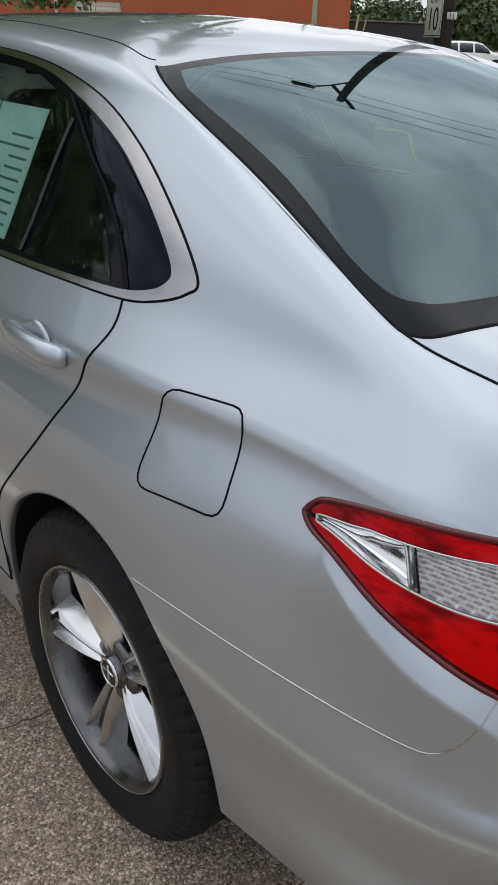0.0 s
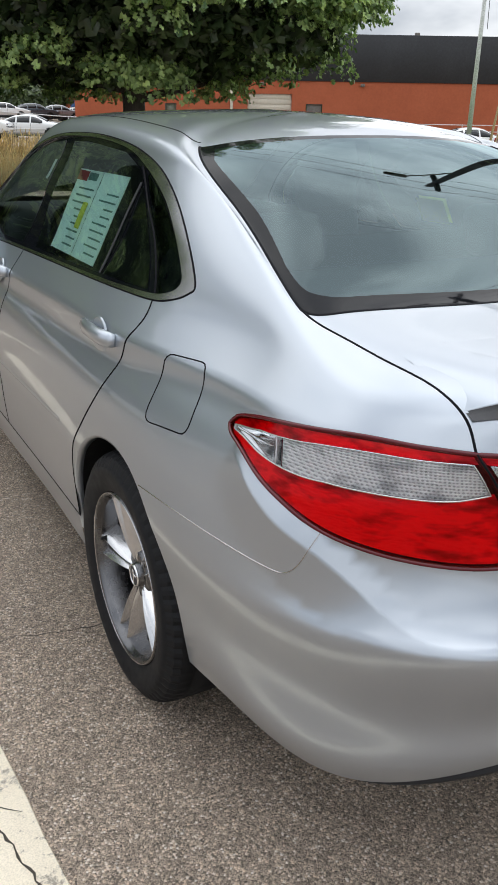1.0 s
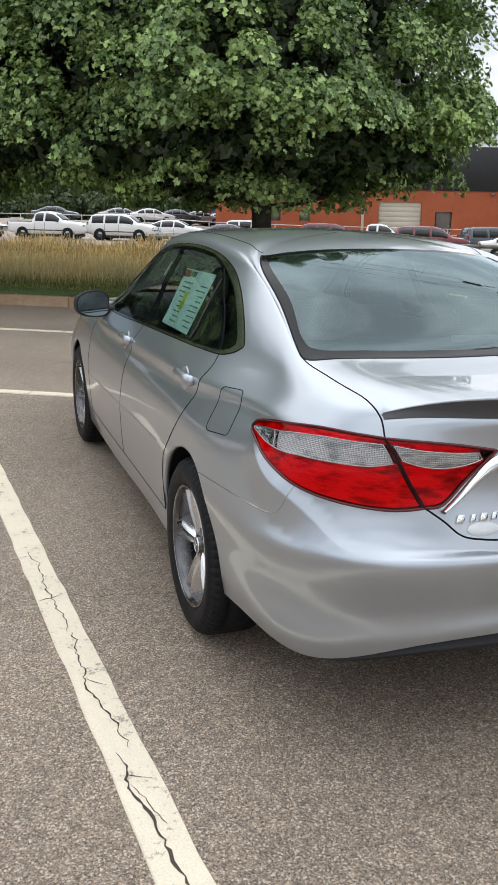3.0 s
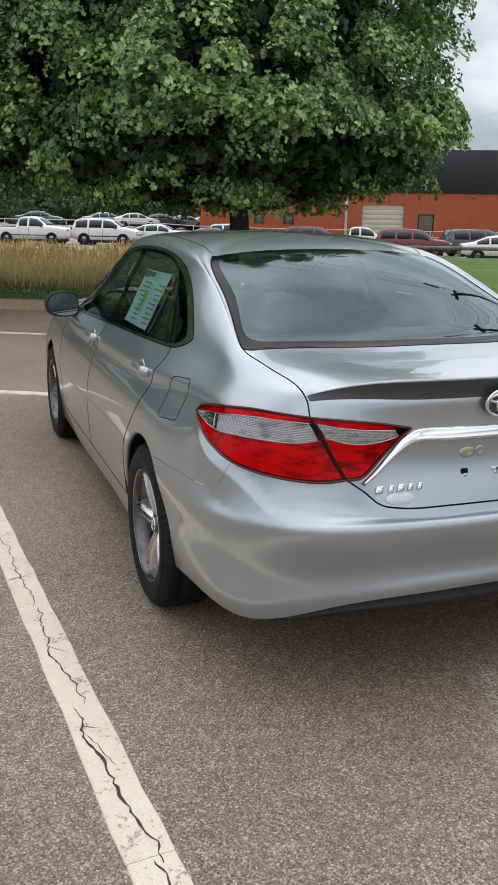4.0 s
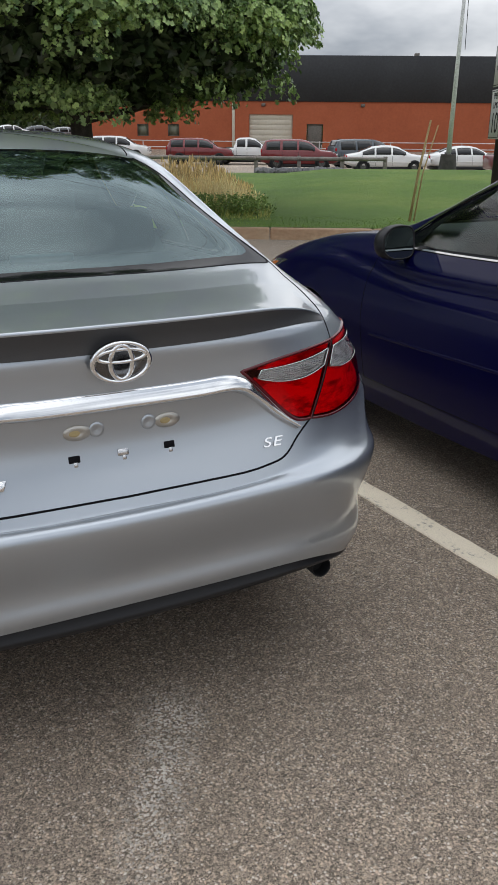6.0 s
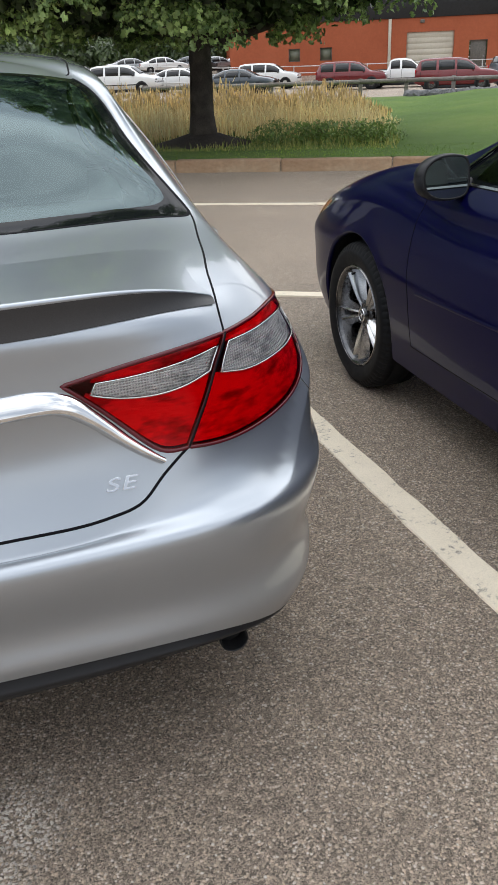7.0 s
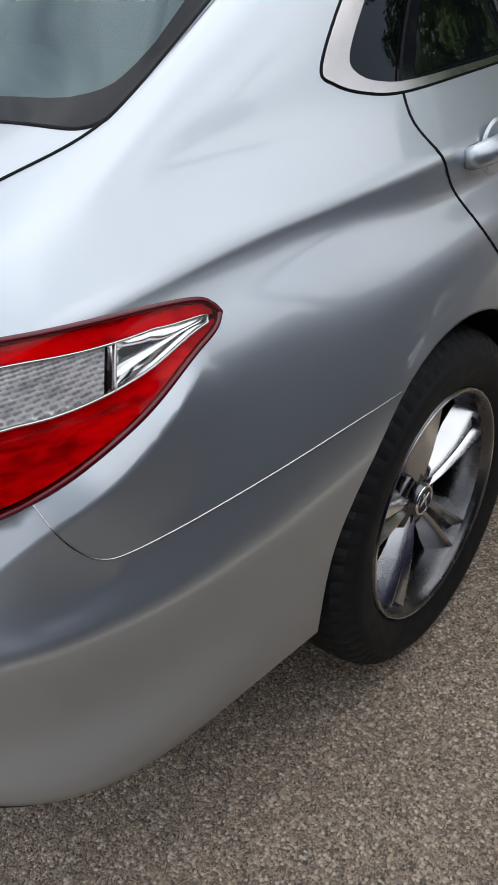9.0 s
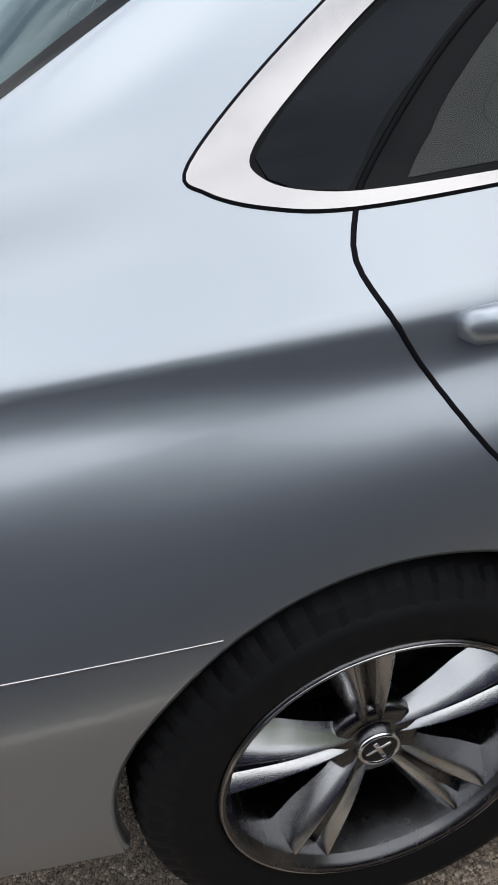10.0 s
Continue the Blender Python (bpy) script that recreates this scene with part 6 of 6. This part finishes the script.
    for y0, y1 in doors:
        for sx in (-1, 1):
            rows_ = []
            for f in (.10, .5, .90):
                pts = []
                for y in np.linspace(y0 + .02, y1 - .02, 7):
                    sec = section(y)
                    (x0, z0), (x1, z1) = sec[4], sec[5]
                    pts.append((sx * (x0 + (x1 - x0) * f + .012), y, z0 + (z1 - z0) * f))
                rows_.append(pts)
            grid("window", rows_)
            part("door_seam", tube([(sx * (section(y0)[q][0] + .003), y0, section(y0)[q][1]) for q in (1, 2, 3, 4)], .008, 4), M["gap"], ob)
    for nm, (y0, y1) in (("rear_window", back), ("windscreen", front)):
        rows_ = []
        for y in np.linspace(y0, y1, 5):
            sec = section(y)
            rows_.append([(sx * sec[q][0] * .94, y, sec[q][1] + .016) for sx, q in ((-1, 6), (-1, 7), (1, 8), (1, 7), (1, 6))])
        grid(nm, rows_)
    for sx in (-1, 1):
        part("door_mirror", soft_box(.16, .08, .12, .03, 1, (sx * (hw + .02), front[0] + .25, belt + .06)), M["black_plastic"], ob)
        part("bumper_strip", soft_box(.05, length * .5, .06, .015, 1, (sx * (hw - .005), 0, .58)), M["black_plastic"] if kind in ("suv", "pickup") else paint, ob)
    if kind == "pickup":
        part("load_bed", soft_box(hw * 1.5, 1.75, .06, .01, 1, (0, -1.72, 1.10)), M["under"], ob)
    wb = length * .295
    r = .33 if kind == "sedan" else .37
    for y in (-wb, wb):
        for sx in (-1, 1):
            w = new("wheel")
            w.parent = ob
            w.matrix_basis = pose(sx * (hw - .10), y, r) @ Matrix.Diagonal((sx, 1, 1, 1))
            part("tyre", lathe([(-.1, .2), (-.1, r - .02), (-.07, r), (.07, r), (.105, r - .02), (.108, r * .7), (.09, r * .66)], 24), M["rubber"], w)
            part("rim", lathe([(.07, r * .68), (.085, r * .62), (.06, r * .3), (.07, 0)], 16), M["alloy_dark"], w)
            # black ring on the closed body side stands in for the arch's shade
            part("arch_shade_ring", lathe([(.0, r + .045), (.102, r + .04), (.102, r * .5)], 24), M["under"], w)
    for sx in (-1, 1):
        part("tail_lamp", soft_box(.22, .06, .2, .02, 1, (sx * (hw - .2), -length / 2 + .03, line[1, 1] - .14)), M["far_red"], ob)
        part("head_lamp", soft_box(.3, .08, .14, .03, 1, (sx * (hw - .26), length / 2 - .06, line[-2, 1] - .10)), M["alloy"], ob)
    return ob


W, G, S_, MR = M["white_paint"], M["grey_paint"], M["slate_paint"], M["maroon"]
for nm, paint, a, b, hd, kind, label in (
        ("pickup_truck", W, -1.7, 60.0, -90, "pickup", "white pickup truck parked before the warehouse"),
        ("sport_utility", MR, 1.7, 51.0, -90, "suv", "maroon sport utility parked behind the guard rail"),
        ("minivan", S_, 6.2, 55.5, -70, "van", "dark slate minivan parked in the far lot"),
        ("saloon_car", W, 6.6, 47.6, -90, "sedan", "white saloon parked behind the guard rail"),
        ("saloon_car", W, 11.3, 49.5, -80, "sedan", "pale silver saloon parked in the far lot"),
        ("pickup_truck", MR, 13.4, 41.5, -80, "pickup", "dark red pickup beside the lawn"),
        ("sport_utility", MR, -4.9, 58.5, -90, "suv", "maroon sport utility near the warehouse"),
        ("sport_utility", W, -11.4, 63.4, -90, "suv", "white sport utility near the warehouse"),
        ("pickup_truck", W, -23.6, 52.3, -90, "pickup", "white pickup truck at the end of the row"),
        ("sport_utility", W, -18.6, 52.8, -90, "suv", "white boxy sport utility in the row"),
        ("saloon_car", W, -15.9, 56.0, -90, "sedan", "white saloon in the row"),
        ("saloon_car", S_, -11.6, 54.5, -90, "sedan", "dark green saloon in the row"),
        ("saloon_car", S_, -34.2, 79.0, -75, "sedan", "dark saloon on the upper row"),
        ("saloon_car", G, -28.0, 81.0, -60, "sedan", "grey saloon on the upper row"),
        ("saloon_car", W, -25.2, 82.0, -60, "sedan", "white saloon on the upper row"),
        ("saloon_car", S_, -23.4, 86.0, -60, "sedan", "dark saloon on the upper row"),
        ("saloon_car", G, -21.4, 88.0, -60, "sedan", "grey saloon on the upper row"),
        ("saloon_car", W, -19.8, 90.0, -60, "sedan", "white saloon on the upper row"),
        ("saloon_car", W, -29.6, 53.0, -90, "sedan", "white saloon in the row"),
        ("saloon_car", W, 22.0, 52.0, -90, "suv", "white wagon at the far end")):
    far_car(nm, paint, a, b, hd, kind, label)

# ---- planting ----
def leaf_mesh(name, centres, normals, sizes, mats, seed=1, fold=.25):
    """Many small folded, lobed leaves as one mesh."""
    rnd = np.random.RandomState(seed)
    n = len(centres)
    t = rnd.normal(size=(n, 3))
    nn = normals / np.maximum(np.linalg.norm(normals, axis=1, keepdims=True), 1e-9)
    t -= nn * (t * nn).sum(axis=1, keepdims=True)
    t /= np.maximum(np.linalg.norm(t, axis=1, keepdims=True), 1e-9)
    s = np.cross(nn, t)
    L, Wd = sizes[:, None], sizes[:, None] * rnd.uniform(.6, .95, (n, 1))
    base, tip_, mid = centres - t * L * .5, centres + t * L * .5, centres + t * L * .05
    lift = nn * Wd * fold
    drop = nn * Wd * .2
    verts = np.stack([base, base + t * L * .28 + s * Wd * .5 + lift, mid + t * L * .02 + s * Wd * .20 + lift * .3, mid + t * L * .12 + s * Wd * .52 + lift - drop, tip_ - drop,
                      mid + t * L * .12 - s * Wd * .52 + lift - drop, mid + t * L * .02 - s * Wd * .20 + lift * .3, base + t * L * .28 - s * Wd * .5 + lift], axis=1).reshape(-1, 3)
    idx = np.arange(n)[:, None] * 8
    faces = np.concatenate([idx + q for q in ((0, 1, 2), (2, 3, 4), (0, 2, 4), (0, 4, 6), (4, 5, 6), (0, 6, 7))])
    me = bpy.data.meshes.new(name)
    me.vertices.add(len(verts))
    me.vertices.foreach_set("co", verts.astype(np.float32).ravel())
    me.loops.add(faces.size)
    me.loops.foreach_set("vertex_index", faces.astype(np.int32).ravel())
    me.polygons.add(len(faces))
    me.polygons.foreach_set("loop_start", np.arange(0, faces.size, 3, dtype=np.int32))
    me.update(calc_edges=True)
    me.validate()
    for m in mats:
        me.materials.append(m)
    return me


def broad_tree():
    rnd = np.random.RandomState(7)
    foot = lot(-3.1, 13.45, soil(-3.1, 13.45))
    tree = empty("tree", label="broad maple with a low dense green crown on the verge", category="tree")
    limbs = bmesh.new()
    F = np.array(foot)
    tube([foot + Vector(p) for p in ((0, 0, -.1), (0, 0, .12), (.0, .01, .5), (.02, 0, 1.2), (.0, .03, 2.0), (-.03, .05, 4.4), (0, 0, 7.6))], [.36, .25, .20, .185, .17, .13, .04], 18, limbs)
    ends = []
    for k in range(26):
        z0 = 1.5 + 3.2 * (k / 26)
        az = 2.399 * k + rnd.uniform(-.3, .3)
        ln = 3.3 * math.sqrt(max(.15, 1 - ((z0 - 1.5) / 4.6) ** 2))
        up = .35 + .16 * k / 26
        pts = [foot + Vector((math.cos(az) * ln * f, math.sin(az) * ln * f, z0 + up * ln * f ** 1.3 - .25 * f * f * (z0 < 2.3))) for f in (0, .25, .5, .75, 1)]
        tube(pts, [.075, .06, .045, .028, .012], 7, limbs)
        ends.append(pts)
    part("trunk", limbs, M["bark"], tree, "dark grey-brown bark")
    # crown: tufts on a lumpy shell and inside it
    tufts = []
    while len(tufts) < 760:
        d = rnd.normal(size=3)
        d /= np.linalg.norm(d)
        if d[2] < -.30 and rnd.rand() < .8:
            continue
        lump = 1 + .10 * noise.noise(Vector(d * 2.2)) + .13 * noise.noise(Vector(d * 5.0))
        rr = 4.45 * lump * (1 - .42 * rnd.rand() ** 2.4)
        p = np.array([d[0] * rr - .75, d[1] * rr + .3, 3.0 + (d[2] * rr * (1.5 if d[2] > 0 else .33))])
        if p[2] < 1.72 + .25 * noise.noise(Vector((p[0], p[1], 3.0))):
            continue
        tufts.append((p, d, rr))
    cs, ns, ss = [], [], []
    for p, d, rr in tufts:
        k = 250 if rr > 3.3 else 40
        r = rnd.uniform(.28, .56)
        o = rnd.normal(size=(k, 3))
        o /= np.linalg.norm(o, axis=1, keepdims=True)
        o[:, 2] = np.where(o[:, 2] < -.25, -o[:, 2] * .8, o[:, 2])
        o += d * .35
        o *= r * rnd.rand(k, 1) ** .22
        o[:, 2] -= .16 * (np.abs(o[:, :2]).sum(axis=1))
        cs.append(F + p + o)
        ns.append(o / r * .6 + np.array([0, 0, .8]) + d * .6 + rnd.normal(size=(k, 3)) * .5)
        ss.append(rnd.uniform(.06, .125, k))
    cs, ns, ss = np.concatenate(cs), np.concatenate(ns), np.concatenate(ss)
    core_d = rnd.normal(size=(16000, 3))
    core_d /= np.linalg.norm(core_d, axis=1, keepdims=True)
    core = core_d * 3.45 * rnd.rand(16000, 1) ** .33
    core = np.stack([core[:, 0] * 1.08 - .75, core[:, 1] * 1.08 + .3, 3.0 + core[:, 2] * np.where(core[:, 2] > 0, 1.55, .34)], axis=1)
    # the crown's floor, lowest round the trunk; its shade is in the leaf colour
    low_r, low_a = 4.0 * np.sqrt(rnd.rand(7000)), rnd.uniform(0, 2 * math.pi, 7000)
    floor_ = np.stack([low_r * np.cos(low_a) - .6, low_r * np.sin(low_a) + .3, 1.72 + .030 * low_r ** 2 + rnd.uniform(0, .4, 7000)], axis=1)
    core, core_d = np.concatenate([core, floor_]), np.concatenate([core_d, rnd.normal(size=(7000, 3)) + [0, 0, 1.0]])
    tagged(part("inner_crown", leaf_mesh("core", F + core, core_d + rnd.normal(size=core.shape) * .6, rnd.uniform(.16, .30, len(core)), [M["leaf_core"]], 4), None, tree), "inner foliage in a darker leaf colour for the crown's shade", kind="stuff")
    tagged(part("crown", leaf_mesh("crown", cs, ns, ss, [M["leaf"]], 3), None, tree), "dense mid-green leaves in drooping tufts", kind="stuff")
    mound = lathe([(.02, 1.0), (.05, .85), (.13, .5), (.2, .28), (.22, .1)], 28, "z")
    for v in mound.verts:
        v.co.x *= 1 + .15 * noise.noise(v.co * 2)
    tagged(part("mulch_ring", mound, M["mulch"], None, at=Matrix.Translation(foot + Vector((0, 0, -.02)))), "dark bark mulch round the tree's foot", "mulch", kind="structure")
    return tree


maple = broad_tree()
for a, b, turn in ((-11.8, 13.6, 140), (-20.5, 13.4, 250), (-30.0, 13.6, 60)):
    foot = lot(-3.1, 13.45)
    c = lot(a, b)
    copy_thing(maple, Matrix.Translation(c) @ pose(0, 0, 0, 0, 0, turn) @ Matrix.Translation(-foot))


def blades(name, count, area, height, width, mat, label, seed, head=False, cat="grass"):
    """Standing grass: tapering bent blades as one mesh; area gives (a, b), height a function of them."""
    rnd = np.random.RandomState(seed)
    verts, faces = [], []
    while len(faces) < count * (3 if head else 2):
        a, b = area(rnd)
        h = height(a, b) * (rnd.uniform(.6, 1.15) if rnd.rand() < .8 else rnd.uniform(1.0, 1.35))
        if h < .03 or math.hypot(a + 3.1, b - 13.45) < .85:
            continue
        p = np.array(lot(a, b, soil(a, b)))
        az, lean = rnd.uniform(0, 2 * math.pi), rnd.uniform(.05, .6) * h
        side_ = np.array([math.cos(az), math.sin(az), 0]) * width * rnd.uniform(.6, 1.4)
        bend = np.array([math.cos(az + 1.2), math.sin(az + 1.2), 0]) * lean
        k = len(verts)
        verts += [p - side_, p + side_, p + bend * .35 + [0, 0, h * .55] - side_ * .7, p + bend * .35 + [0, 0, h * .55] + side_ * .7, p + bend + [0, 0, h]]
        faces += [(k, k + 1, k + 3, k + 2), (k + 2, k + 3, k + 4)]
        if head:
            q = p + bend + np.array([0, 0, h])
            verts += [q + [0, 0, -.05] - side_ * 1.6, q + [0, 0, -.05] + side_ * 1.6, q + bend * .2 + [0, 0, .10]]
            faces.append((k + 5, k + 6, k + 7))
    return tagged(new(name, mesh_of(name, verts, faces, mat, False)), label, cat, kind="stuff")


def meadow_edge(a):
    return 1.2 + .5 * math.sin(a * 1.3)


blades("dry_reeds", 13000, lambda r: (r.uniform(-30, -.1), r.uniform(16.8, 20.5)), lambda a, b: ease((-.05 - a) / 1.6) * .62 * ease((b - 16.0) / 1.8) * (.85 + .2 * math.sin(a * 1.7) * math.sin(a * .6 + b)), .012, M["reed"], "tall tan seeding reeds behind the verge", 21, True)
blades("dry_grass", 26000, lambda r: (r.uniform(-30, .2), r.uniform(13.3, 17.6)), lambda a, b: (.30 + .16 * ease((b - 13.4) / 3)) * ease((.3 - a) / 1.3), .009, M["dry_grass"], "pale dry meadow grass", 22)
blades("verge_grass", 9000, lambda r: (r.uniform(-22, .2), 12.1 + 1.6 * r.rand() ** 1.5), lambda a, b: .07 + .14 * ease((b - 12.2) / 1.2), .009, M["green_grass"], "rough green grass at the meadow's edge", 23)
blades("lawn_grass", 16000, lambda r: (-30 + 40 * r.rand() ** .5, KERB + .2 + 1.6 * r.rand() ** 1.3), lambda a, b: .04, .008, M["lawn_blade"], "short mown green grass blades", 24)
rw = np.random.RandomState(5)
cs, ss = [], []
for k in range(75):
    a, b = rw.uniform(-2.1, .0), 12.9 + abs(rw.normal()) * .8
    h = rw.uniform(.14, .36)
    n_ = 60
    o = rw.normal(size=(n_, 3)) * [.14, .14, .0]
    o[:, 2] = rw.rand(n_) * h
    cs.append(np.array(lot(a, b, soil(a, b))) + o)
    ss.append(rw.uniform(.03, .065, n_))
cs, ss = np.concatenate(cs), np.concatenate(ss)
tagged(new("weeds", leaf_mesh("weeds", cs, rw.normal(size=cs.shape) + [0, 0, 1.0], ss, [M["weed"]], 9)), "leafy green weeds at the meadow's edge", "weeds", kind="stuff")
# grey rip-rap by the guard rail
bm = bmesh.new()
for k in range(240):
    a, b = rw.uniform(-.5, 3.2), rw.uniform(35.5, 39.0)
    c = lot(a, b, soil(a, b) + .08)
    g = bmesh.new()
    bmesh.ops.create_icosphere(g, subdivisions=1, radius=rw.uniform(.10, .22))
    for v in g.verts:
        v.co *= 1 + .3 * noise.noise(v.co * 9 + Vector((k, 0, 0)))
    g.transform(Matrix.Translation(c) @ pose(0, 0, 0, *rw.uniform(0, 360, 3)))
    bm = join(bm, g)
tagged(part("rip_rap", bm, M["stone"], None, smooth=False), "grey broken rip-rap stones below the guard rail", "stones", kind="stuff")


def woods(name, spans, seed, label):
    rnd = np.random.RandomState(seed)
    cs, ns, ss = [], [], []
    for a0, a1, b, h in spans:
        for k in range(int((a1 - a0) / 1.6)):
            a, bb = rnd.uniform(a0, a1), b + rnd.uniform(-4, 6)
            r, hh = rnd.uniform(1.6, 3.2), h * rnd.uniform(.6, 1.1)
            n_ = 640
            d = rnd.normal(size=(n_, 3))
            d /= np.linalg.norm(d, axis=1, keepdims=True)
            c = np.array(lot(a, bb, soil(a, bb) + hh * .5))
            cs.append(c + d * [r, r, hh * .55] * (.75 + .35 * rnd.rand(n_, 1)))
            ns.append(d + [0, 0, .5] + rnd.normal(size=(n_, 3)) * .4)
            ss.append(rnd.uniform(.35, .8, n_))
    cs, ns, ss = np.concatenate(cs), np.concatenate(ns), np.concatenate(ss)
    return tagged(new(name, leaf_mesh(name, cs, ns, ss, [M["far_leaf"]], seed)), label, "woods", kind="stuff")


woods("far_woods", ((-110, -16, 100, 5.5), (22, 110, 96, 6.5), (-110, 110, 135, 7.0)), 31, "dark green woods behind the lots")
shed = empty("low_shed", label="low dark grey shed beyond the warehouse", category="building")
part("wall", lot_box(22, 34, 88, 96, -.3, 2.6, .05), M["black_clad"], shed, smooth=False)
part("roof", lot_box(21.8, 34.2, 87.8, 96.2, 2.6, 2.75, .03), M["grey_door"], shed, smooth=False)
shop = empty("far_shop", label="small brick shop with a blue sign band far off", category="building")
part("wall", lot_box(-22.5, -17.5, 97, 103, .2, 3.6, .05), M["orange_wall"], shop, smooth=False)
part("sign_band", lot_box(-22.0, -18.6, 96.9, 97.0, 2.0, 2.7, .01), M["blue_sign"], shop, smooth=False)

# ---- the navy car: same model ----
navy = copy_thing(car, Matrix.Translation((2.612, -1.69, 0)))
navy.name = "car"
tagged(navy, "dark navy blue saloon car parked in the next bay", "car")
for o in navy.children_recursive:
    for slot in o.material_slots:
        if slot.material == silver:
            slot.link = "OBJECT"
            slot.material = M["navy"]
